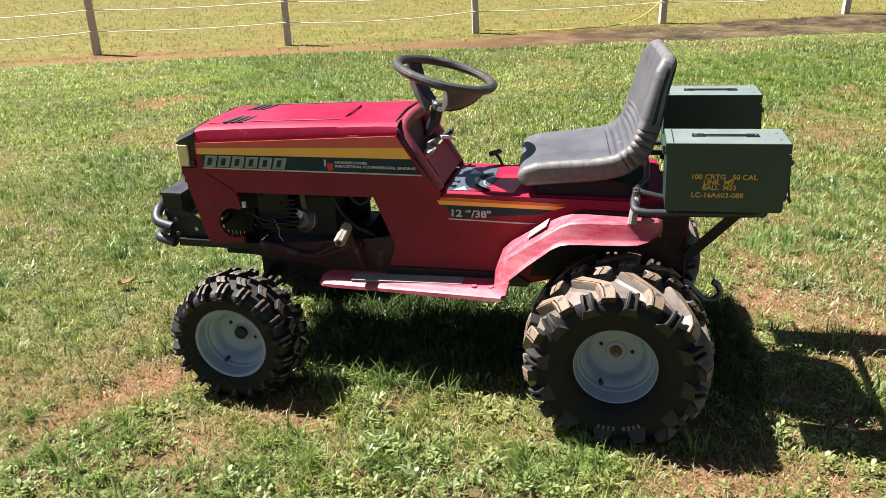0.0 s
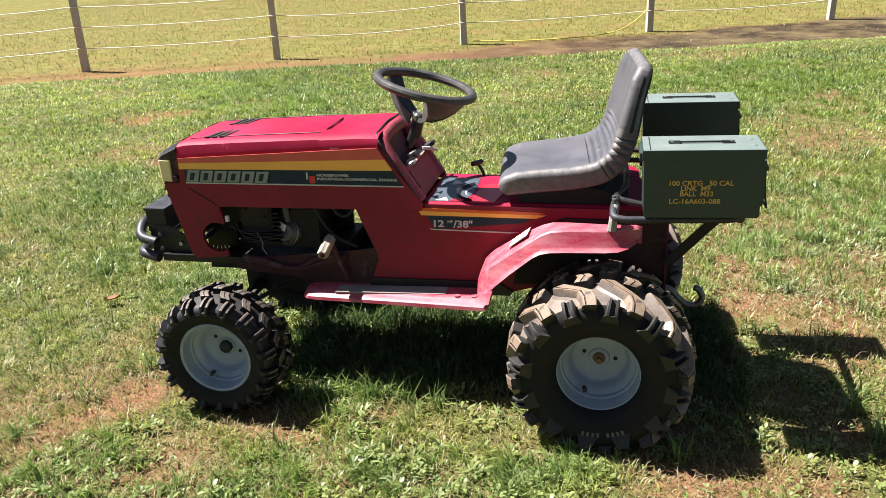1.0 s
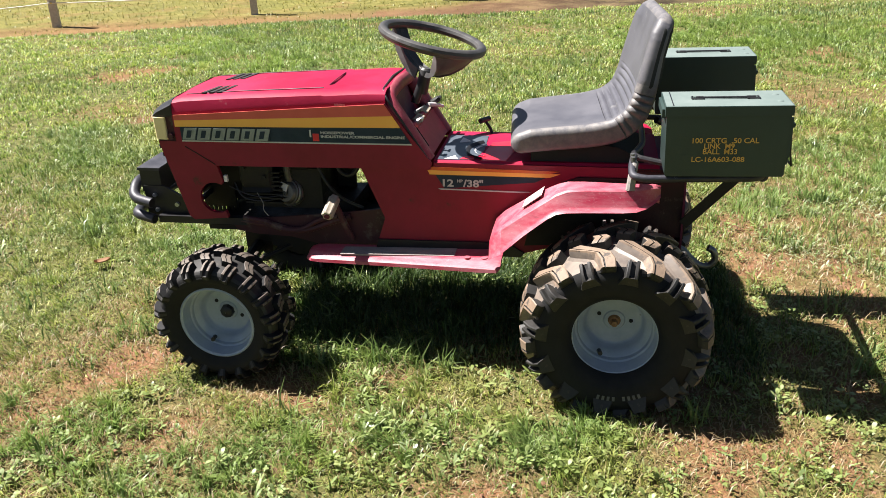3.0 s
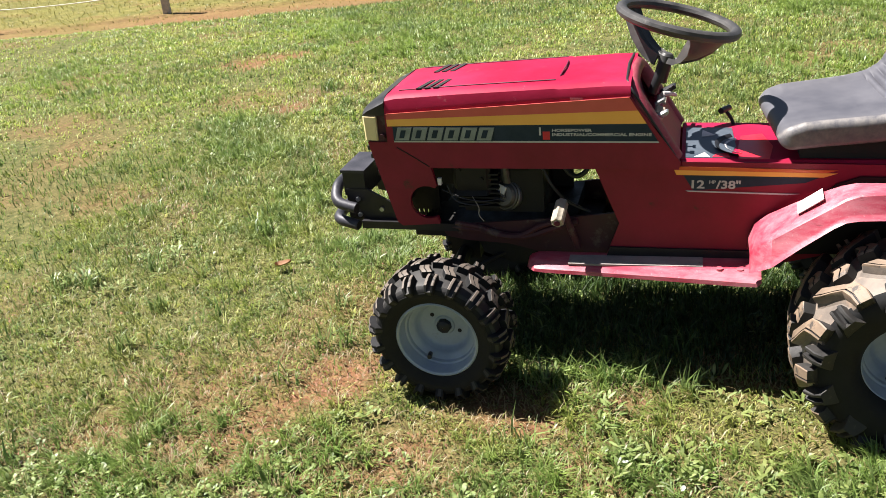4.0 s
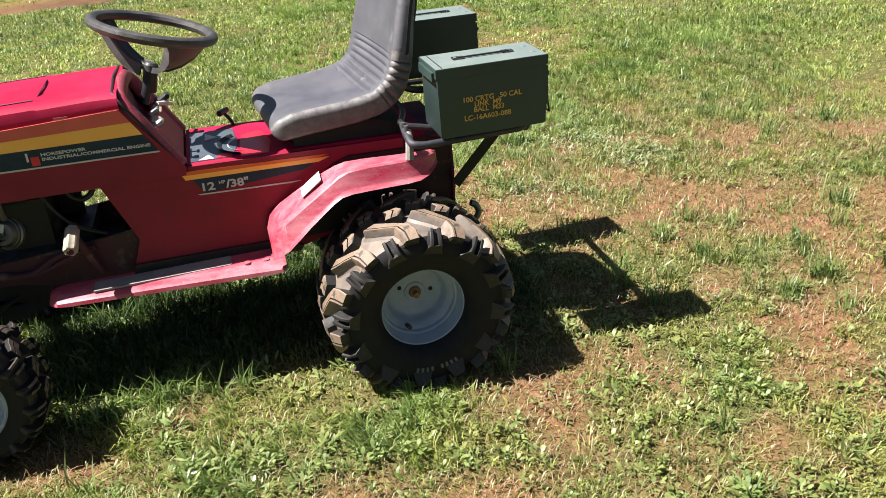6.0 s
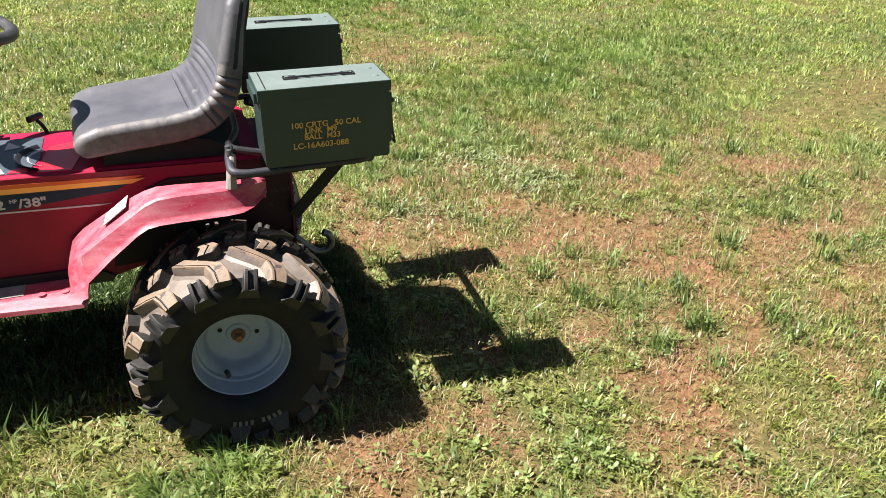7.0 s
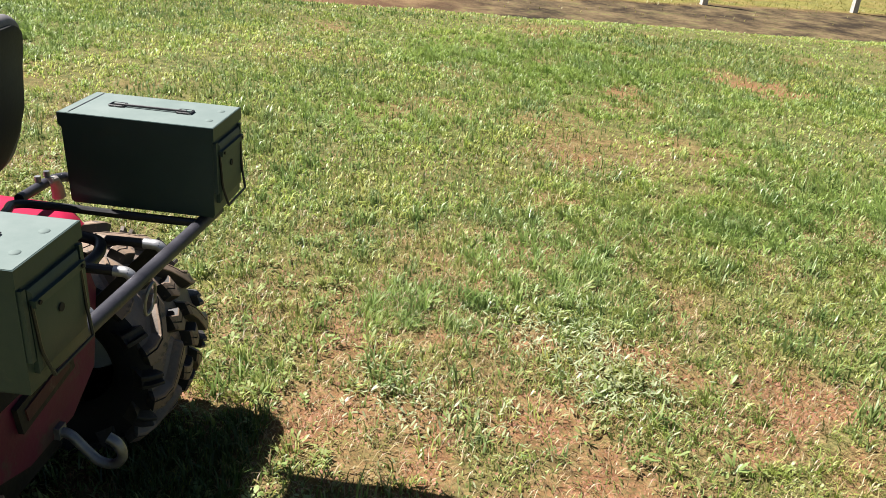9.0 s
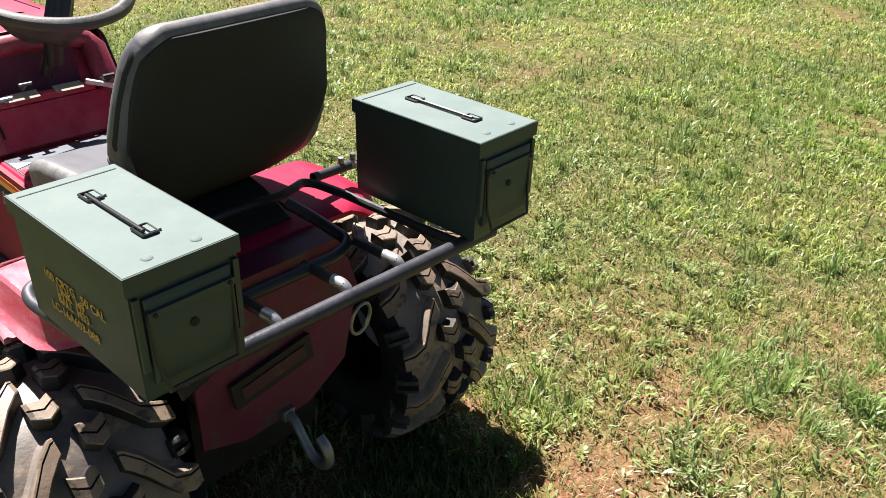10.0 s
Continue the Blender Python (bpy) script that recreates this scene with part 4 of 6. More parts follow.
def steering():
    c, tilt = Vector((-0.257, 0.03, 0.925)), radians(15)
    up = Vector((math.sin(tilt), 0, math.cos(tilt)))
    m = Matrix.Translation(c) @ Euler((0, tilt, 0)).to_matrix().to_4x4() @ Euler((0, 0, radians(-36))).to_matrix().to_4x4()
    bm = bmesh.new()
    R, r = 0.148, 0.0145
    rings = []
    for k in range(48):
        a = 2 * math.pi * k / 48
        rings.append([((R + r * math.cos(b)) * math.cos(a), (R + r * math.cos(b)) * math.sin(a), r * 0.95 * math.sin(b)) for b in (2 * math.pi * j / 10 for j in range(10))])
    loft(bm, rings, closed=True)
    w = part("steering_wheel", bm, WHEELP, TR, "scuffed black steering wheel rim", m=m)
    bm = bmesh.new()
    pipe(bm, [(0, 0, -0.110), (0, 0, -0.094), (0, 0, -0.088)], [0.020, 0.018, 0.012], 16, 0)
    part("wheel_hub", bm, WHEELP, w)
    bm = bmesh.new()
    # a narrow ribbed strap runs down from the front of the rim, a broad curved fan up to its rear
    rings = []
    for x, z in ((-0.150, -0.002), (-0.135, -0.022), (-0.110, -0.050), (-0.080, -0.074), (-0.050, -0.090), (-0.012, -0.098)):
        rings.append([(x, -0.024, z + 0.004), (x, -0.019, z), (x, -0.007, z), (x, -0.005, z + 0.003), (x, 0.005, z + 0.003), (x, 0.007, z), (x, 0.019, z), (x, 0.024, z + 0.004), (x - 0.003, 0.026, z - 0.026), (x - 0.003, 0.021, z - 0.026), (x - 0.002, 0.018, z - 0.006), (x - 0.002, -0.018, z - 0.006), (x - 0.003, -0.021, z - 0.026), (x - 0.003, -0.026, z - 0.026)])
    loft(bm, rings)
    part("spoke_strap", bm, WHEELP, w)
    bm = bmesh.new()
    rings = []
    for k in range(17):
        a = radians(-40 + 5 * k)
        lip = 0.004 * max(0, abs(k - 8) - 6) / 2
        hang = (0.005, 0.008, 0.016)[max(0, abs(k - 8) - 6)]
        way = [(0.016, -0.100), (0.045, -0.094), (0.078, -0.076), (0.108, -0.050), (0.132, -0.022), (0.148, -0.001)]
        swing = [0.35, 0.42, 0.52, 0.66, 0.84, 1.0]
        ring = [(r * math.cos(a * q), r * math.sin(a * q) + 0.016 * (k - 8) / 8 * (1 - q), z + lip) for (r, z), q in zip(way, swing)]
        rings.append(ring + [(x - 0.004, y, z - hang * (1 - 0.5 * max(0, z + 0.04) / 0.04)) for x, y, z in ring[::-1]])
    loft(bm, rings)
    part("spoke_fan", bm, WHEELP, w)
    bm = bmesh.new()
    foot = Vector((-0.318, 0.015, 0.738))
    pipe(bm, [foot, c - up * 0.10], 0.013, 12, 0)
    col = part("steering_column", bm, BLACK, TR, "black steering column")
    bm = bmesh.new()
    pipe(bm, [c - up * 0.165, c - up * 0.11], 0.019, 12, 0)
    part("collar", bm, BLACK, col)


def seat():
    """One padded bucket: base, pleated bend and tall back, on a black shell."""
    prof = [(-0.024, 0.692), (0.03, 0.699), (0.09, 0.705), (0.14, 0.709), (0.20, 0.715), (0.258, 0.727), (0.297, 0.756), (0.316, 0.802), (0.327, 0.848), (0.340, 0.902), (0.353, 0.952), (0.365, 0.992), (0.372, 1.013)]
    wid = [0.182, 0.186, 0.188, 0.191, 0.194, 0.198, 0.202, 0.208, 0.208, 0.200, 0.189, 0.173, 0.165]
    pts, ws = [], []
    for k in range(len(prof) - 1):
        for j in range(26):
            t = j / 26
            pts.append(Vector((prof[k][0] * (1 - t) + prof[k + 1][0] * t, 0, prof[k][1] * (1 - t) + prof[k + 1][1] * t)))
            ws.append(wid[k] * (1 - t) + wid[k + 1] * t)
    pts.append(Vector((prof[-1][0], 0, prof[-1][1]))), ws.append(wid[-1])
    for _ in range(60):
        pts = [pts[0]] + [(a + b * 2 + c) / 4 for a, b, c in zip(pts, pts[1:], pts[2:])] + [pts[-1]]
    n = len(pts)
    runs = [0.0]
    for a, b in zip(pts, pts[1:]):
        runs.append(runs[-1] + (b - a).length)
    total = runs[-1]

    def close(s, e):
        q = min(1.0, s / e)
        return math.sqrt(max(0.0, 1 - (1 - q) ** 2))
    rings, rubs, shellr = [], [], []
    for k, p in enumerate(pts):
        d = (pts[min(k + 1, n - 1)] - pts[max(k - 1, 0)]).normalized()
        nrm = Vector((-d.z, 0, d.x))
        run = runs[k]
        left = total - run
        thick = 0.052 if run < 0.30 else 0.052 - 0.016 * min(1, (run - 0.30) / 0.20)
        f = max(0.04, min(close(left, 0.022), close(run, 0.030)))
        w = ws[k] - 0.034 * (1 - close(left, 0.034)) - 0.030 * (1 - close(run, 0.034))
        fade = min(1, left / 0.05, run / 0.06)
        r, r2 = 0.020, 0.014
        groove = -0.0065 * (1 - abs(math.sin((run - 0.268) / 0.136 * 7 * math.pi)) ** 0.8) if 0.268 < run < 0.404 else 0.0
        notch = -0.0085 * (1 - abs(math.sin((run - 0.295) / 0.100 * 5 * math.pi)) ** 0.7) if 0.295 < run < 0.395 else 0.0
        half = []
        for i in range(11):
            v = i / 10
            h = 0.013 * v ** 3 * fade + groove * min(1, max(0, (0.86 - v) / 0.12))
            half.append((v * (w - r), h, 0.10 * v ** 4))
        top = 0.013 * fade
        for i in range(1, 8):
            a = math.pi / 2 * (1 - i / 7)
            half.append((w - r + r * math.cos(a) + notch * (i / 7), top - r + r * math.sin(a) + notch * 0.6 * (1 - i / 7), 0.85 - 0.25 * abs(i - 3) / 4))
        half.append((w + notch, (top - r - thick + r2) / 2, 0.45))
        for i in range(0, 6):
            a = -math.pi / 2 * i / 5
            half.append((w - r2 + r2 * math.cos(a) + notch * (1 - i / 5), -thick + r2 + r2 * math.sin(a), 0.35 if i < 3 else 0.0))
        for v in (0.8, 0.55, 0.28, 0.0):
            half.append((v * (w - r2), -thick, 0.0))
        full = half + [(-y, h, q) for y, h, q in half[-2:0:-1]]
        rings.append([p + nrm * (-thick / 2 + (h + thick / 2) * f) + Vector((0, y, 0)) for y, h, q in full])
        rubs += [q * (0.3 if run > 0.42 else 1.0) + (0.5 if left < 0.02 else 0) for y, h, q in full]
        if 0.10 < run < total - 0.010 and k % 3 == 0:
            g = close(total - 0.010 - run, 0.034)
            wide = (w + 0.0018) * (1.0 if run > 0.42 else 0.80 + 0.20 * max(0, (run - 0.30) / 0.12)) - 0.03 * (1 - g)
            ring = [p - nrm * (thick * (1 - 0.45 * max(0, abs(v) - 0.95) / 0.05) + 0.009 * (1 - v ** 6) * (0.3 + 0.7 * g)) + Vector((0, wide * v, 0)) for v in [-1, -0.985, -0.97, -0.95, -0.9] + [-0.8 + 0.2 * i for i in range(9)] + [0.9, 0.95, 0.97, 0.985, 1]]
            ring += [p - nrm * (thick * 0.40) + Vector((0, wide * v, 0)) for v in [1 - i / 6 for i in range(13)]]
            shellr.append(ring)
    bm = bmesh.new()
    loft(bm, rings)
    s = part("seat", bm, VINYL, TR, "worn black vinyl tractor seat with pleated bend", 60, Matrix.Translation((-0.004, 0.017, 0)) @ pose(0.17, 0, 0, 0, 0, 5) @ Matrix.Translation((-0.17, 0, 0)))
    at = s.data.attributes.new("rubbed", "FLOAT", "POINT")
    if len(s.data.vertices) == len(rubs):
        at.data.foreach_set("value", rubs)
    bm = bmesh.new()
    loft(bm, shellr)
    part("seat_shell", bm, PAN, s, "smooth black plastic seat back shell")


def fender(s):
    def section(st):
        x, z, zb, out, inn = st
        c = min(0.020, (out - inn) * 0.3)
        o = [(-inn + 0.045, z - 0.052), (-inn, z - 0.050), (-inn - 0.004, z - 0.004), (-inn - 0.010, z), (-out + c + 0.006, z - 0.003), (-out + c, z - 0.007), (-out + 0.006, zb + 0.013), (-out + 0.003, zb + 0.008), (-out - 0.008, zb + 0.001)]
        i = [(-out + 0.002, zb - 0.002), (-out + c + 0.004, z - 0.014), (-inn - 0.012, z - 0.008), (-inn + 0.004, z - 0.056), (-inn + 0.045, z - 0.058)]
        if s > 0:
            o = [(-0.155, z), (-out + 0.075, z + 0.001), (-out + 0.058, z - 0.001), (-out + 0.026, z - 0.016), (-out + 0.014, z - 0.026), (-out, zb)]
            i = [(-out + 0.006, zb), (-out + 0.020, z - 0.032), (-out + 0.056, z - 0.010), (-0.155, z - 0.006)]
        return [(y * -s, zz) for y, zz in o + i]
    bm = bmesh.new()
    st = [(-0.062, 0.412, 0.362, 0.275, 0.160), (-0.050, 0.447, 0.382, 0.306, 0.160), (-0.020, 0.478, 0.410, 0.335, 0.170), (0.042, 0.526, 0.470, 0.342, 0.196), (0.105, 0.569, 0.521, 0.341, 0.222), (0.128, 0.584, 0.534, 0.339, 0.234), (0.155, 0.595, 0.539, 0.338, 0.244),
          (0.20, 0.599, 0.541, 0.337, 0.252), (0.300, 0.600, 0.543, 0.335, 0.262), (0.335, 0.600, 0.544, 0.329, 0.262), (0.362, 0.600, 0.548, 0.312, 0.260), (0.384, 0.598, 0.556, 0.290, 0.254), (0.398, 0.592, 0.564, 0.270, 0.250)]
    if s > 0:
        st = [(x, z + 0.012 * min(1, max(0, x / 0.15)), zb + 0.012 * min(1, max(0, x / 0.15)), out + 0.030 * min(1, max(0, x / 0.15)), inn) for x, z, zb, out, inn in st]
    shell(bm, st, section)
    f = part("fender", bm, RED_FADED if s < 0 else RED, TR, "sun-bleached pinkish red steel fender" if s < 0 else "glossier crimson steel fender", 28)
    if s < 0:
        bm = bmesh.new()
        rings = []
        for x, z in ((0.034, 0.5240), (0.086, 0.5635)):
            rings.append([(x, -0.283, z + 0.0005), (x + 0.004, -0.22, z + 0.0005), (x + 0.004, -0.22, z + 0.0035), (x, -0.283, z + 0.0035)])
        loft(bm, rings)
        part("sticker", bm, PAPER, f, "peeling white sticker")
    return f


def board(s):
    def section(st):
        x, out, z, d = st
        o = [(-0.15, z), (-out + 0.036, z), (-out + 0.026, z - 0.003), (-out + 0.020, z - 0.007), (-out + 0.009, z - 0.009), (-out + 0.002, z - 0.014), (-out, z - d)]
        i = [(-out + 0.006, z - d), (-out + 0.012, z - 0.017), (-0.15, z - 0.008)]
        return [(y * -s, zz) for y, zz in o + i]
    bm = bmesh.new()
    shell(bm, [(-0.638, 0.195, 0.316, 0.010), (-0.630, 0.213, 0.324, 0.016), (-0.612, 0.228, 0.331, 0.022), (-0.58, 0.234, 0.333, 0.024), (-0.40, 0.246, 0.336, 0.024), (-0.20, 0.264, 0.341, 0.025), (-0.08, 0.276, 0.344, 0.025), (-0.040, 0.280, 0.345, 0.023), (-0.030, 0.272, 0.345, 0.016)], section)
    b = part("footboard", bm, RED_FADED, TR, "scraped faded red footboard", 28)
    bm = bmesh.new()
    slab(bm, (-0.52, s * 0.169, -0.003), (-0.17, s * 0.222, 0.0022), Matrix.Translation((0, 0, 0.3458)) @ Euler((0, radians(-1.45), 0)).to_matrix().to_4x4())
    part("tread_mat", bm, DUSTMAT, b, "dusty grey tread mat", bevel=0.001)
    for x in (-0.13, -0.08):
        bm = bmesh.new()
        disc(bm, (x, s * 0.232, 0.3445), 0.009, "z", 0.005, 12)
        part("bolt", bm, RED_FADED, b)


def pedal():
    """A bent arm with a ribbed rubber peg that points outwards."""
    bm = bmesh.new()
    pipe(bm, [(-0.500, -0.150, 0.350), (-0.520, -0.165, 0.42), (-0.541, -0.165, 0.478)], 0.010, 8, 0.03)
    p = part("pedal", bm, MAROON, TR, "red pedal arm with a pale ribbed peg")
    d, n = Vector((0.05, 0.93, 0.36)).normalized(), 24
    x = d.orthogonal().normalized()
    y, tip = d.cross(x), Vector((-0.543, -0.238, 0.462))
    bm = bmesh.new()
    rings = []
    for k, q in ((0.0, 0.86), (0.003, 1.0), (0.076, 0.97), (0.080, 0.85)):
        rings.append([tip + d * k + (x * math.cos(2 * math.pi * i / n) + y * math.sin(2 * math.pi * i / n)) * (0.0180 if i % 4 < 2 else 0.0155) * q for i in range(n)])
    loft(bm, rings)
    part("pedal_pad", bm, CREAM, p, "pale ribbed rubber pedal peg")
    bm = bmesh.new()
    pipe(bm, [tip - d * 0.003, tip + d * 0.001], 0.0085, 10, 0)
    part("pad_end", bm, RED_DARK, p)


# wheels
def tyre_section(R, rb, width, lug_h):
    h, Rt = width / 2, R - lug_h
    k = width / 0.266
    prof = [(rb, -h * 0.72), (rb + 0.010, -h * 0.86), (rb + 0.030, -h * 0.97), (rb + (Rt - rb) * 0.50, -h), (Rt - 0.040 * k, -h), (Rt - 0.023 * k, -h * 0.965), (Rt - 0.011 * k, -h * 0.88), (Rt - 0.005 * k, -h * 0.72), (Rt - 0.001, -h * 0.38), (Rt + 0.002, 0)]
    return prof + [(r, -y) for r, y in prof[-2::-1]], Rt


def tyre_mesh(prof, Rt):
    bm = bmesh.new()
    revolve(bm, prof, 64)
    for f in bm.faces:
        c = f.calc_center_median()
        f.material_index = 1 if math.hypot(c.x, c.z) > Rt - 0.011 else 0
    return bm


# cross-sections of a lug: (share of the half width, share of the height); the last but one column of faces may be a long ramp
RIDGE = [(-1.10, -0.2), (-0.95, 0.93), (-0.82, 1.0), (0.42, 1.0), (0.47, None), (0.58, None), (0.63, 1.0), (0.88, 1.0), (1.05, 0.84), (1.40, 0.20), (2.3, -0.10)]
RIDGE_FACES = (1, 0, 0, 2, 2, 2, 0, 0, 3, 3, 1)
BLOCK = [(-1.12, -0.2), (-0.92, 0.94), (-0.78, 1.0), (-0.42, 1.0), (-0.38, None), (0.38, None), (0.42, 1.0), (0.78, 1.0), (0.92, 0.94), (1.12, -0.2)]
BLOCK_FACES = (1, 0, 0, 2, 2, 2, 0, 0, 1, 1)
CLAW = [(-1.12, -0.2), (-0.92, 0.94), (-0.80, 1.0), (-0.04, 1.0), (-0.01, None), (0.11, None), (0.14, 1.0), (0.80, 1.0), (0.92, 0.94), (1.15, -0.2)]


def lug_mesh(prof, way, widths, heights, side, shape, faces, depth, edge, turn):
    """One tread lug with a slit or pocket in its top, laid over the section from the middle outwards; past edge it is bare rubber."""
    half = [(r, y) for r, y in prof if y >= 0]
    dist = [0]
    for a, b in zip(half, half[1:]):
        dist.append(dist[-1] + math.hypot(b[0] - a[0], b[1] - a[1]))

    def at(d):
        k = 0
        while k < len(half) - 2 and d > dist[k + 1]:
            k += 1
        t = (d - dist[k]) / (dist[k + 1] - dist[k])
        (r0, y0), (r1, y1) = half[k], half[k + 1]
        l = math.hypot(r1 - r0, y1 - y0)
        return r0 + (r1 - r0) * t, y0 + (y1 - y0) * t, (y1 - y0) / l, -(r1 - r0) / l
    rings = []
    for k, ((d, da), w, hh) in enumerate(zip(way, widths, heights)):
        r, y, nr, ny = at(d)
        ring = []
        cut = depth if 0 < k < min(len(way) - 1, 4 if shape is BLOCK else 99) else 1.0
        for sa, up in shape:
            lift = hh * (cut if up is None else up) if up is None or up > 0 else 0.025 * up
            rr, yy = r + nr * lift, y + ny * lift
            a = (da + sa * w / 2 / r) * turn
            ring.append((rr * math.cos(a), yy * side, rr * math.sin(a)))
        rings.append(ring)
    bm = bmesh.new()
    loft(bm, rings)
    bm.faces.ensure_lookup_table()
    n = len(shape)
    for k, f in enumerate(bm.faces):
        kind = faces[k % n] if k < n * (len(way) - 1) else 1
        past = k < n * (len(way) - 1) and way[k // n][0] >= edge
        f.material_index = 1 if past and kind != 2 else kind
    return bm


def tread(w, prof, width, lugs, lug_w, lug_h, seed, blocky, way_on):
    rnd = random.Random(seed)
    e, p = width / 2 * 0.98, 2 * math.pi / lugs
    if blocky:
        kinds = (([(e * 0.60, 0.02 * p), (e * 0.64, 0.02 * p), (e * 0.80, 0.04 * p), (e * 0.96, 0.06 * p), (e * 1.08, 0.08 * p), (e * 1.24, 0.09 * p)], [lug_w * 0.84] * 4 + [lug_w * 0.8, lug_w * 0.6], [lug_h * 0.9, lug_h, lug_h, lug_h, lug_h * 0.75, 0.0], BLOCK, BLOCK_FACES, 0.45),
                 ([(e * 0.06, 0.55 * p), (e * 0.10, 0.54 * p), (e * 0.26, 0.50 * p), (e * 0.44, 0.36 * p), (e * 0.50, 0.32 * p)], [lug_w * 0.90] * 5, [lug_h * 0.9, lug_h, lug_h, lug_h, lug_h * 0.9], CLAW, BLOCK_FACES, 0.74))
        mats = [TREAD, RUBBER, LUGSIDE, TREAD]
    else:
        kinds = (([(e * 0.24, 0.66 * p), (e * 0.29, 0.63 * p), (e * 0.44, 0.47 * p), (e * 0.58, 0.27 * p), (e * 0.72, 0.07 * p), (e * 0.88, -0.01 * p), (e * 0.97, -0.03 * p), (e * 1.02, -0.03 * p)],
                  [lug_w * 1.05, lug_w * 1.2] + [lug_w * 1.3] * 4 + [lug_w * 1.2, lug_w * 1.1], [lug_h * 0.85, lug_h, lug_h, lug_h, lug_h, lug_h, lug_h, lug_h * 0.5], RIDGE, RIDGE_FACES, 0.84),
                 ([(e * 0.86, 0.46 * p), (e * 0.90, 0.47 * p), (e * 1.00, 0.48 * p), (e * 1.06, 0.48 * p), (e * 1.08, 0.48 * p), (e * 1.16, 0.50 * p), (e * 1.26, 0.50 * p)], [lug_w * 1.0, lug_w * 1.05, lug_w * 1.1, lug_w * 1.2, lug_w * 1.2, lug_w * 1.6, lug_w * 2.0], [lug_h * 0.6, lug_h * 0.95, lug_h * 0.9, lug_h * 0.85, lug_h * 0.85, lug_h * 0.45, 0.0], BLOCK, (1, 3, 3, 2, 2, 2, 3, 3, 1, 1), 0.40),
                 ([(e * 0.00, 0.17 * p), (e * 0.04, 0.15 * p), (e * 0.15, 0.08 * p), (e * 0.27, 0.14 * p), (e * 0.32, 0.18 * p)], [lug_w * 1.25, lug_w * 1.35, lug_w * 1.4, lug_w * 1.35, lug_w * 1.25], [lug_h * 0.9, lug_h * 1.05, lug_h * 1.1, lug_h * 1.05, lug_h * 0.9], CLAW, BLOCK_FACES, 0.80))
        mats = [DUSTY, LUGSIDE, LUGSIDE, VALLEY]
    for side in (-1, 1):
        for way, wd, hs, shape, faces, depth in kinds:
            first = None
            for k in range(lugs):
                turn = Euler((0, -(p * (k + (0.5 if side > 0 else 0)) + rnd.uniform(-0.010, 0.010)), 0)).to_matrix().to_4x4()
                if first is None:
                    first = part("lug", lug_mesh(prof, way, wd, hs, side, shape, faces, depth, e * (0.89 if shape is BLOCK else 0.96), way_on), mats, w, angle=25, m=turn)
                    continue
                ob = new("lug", first.data)
                ob.parent, ob.matrix_local = w, turn


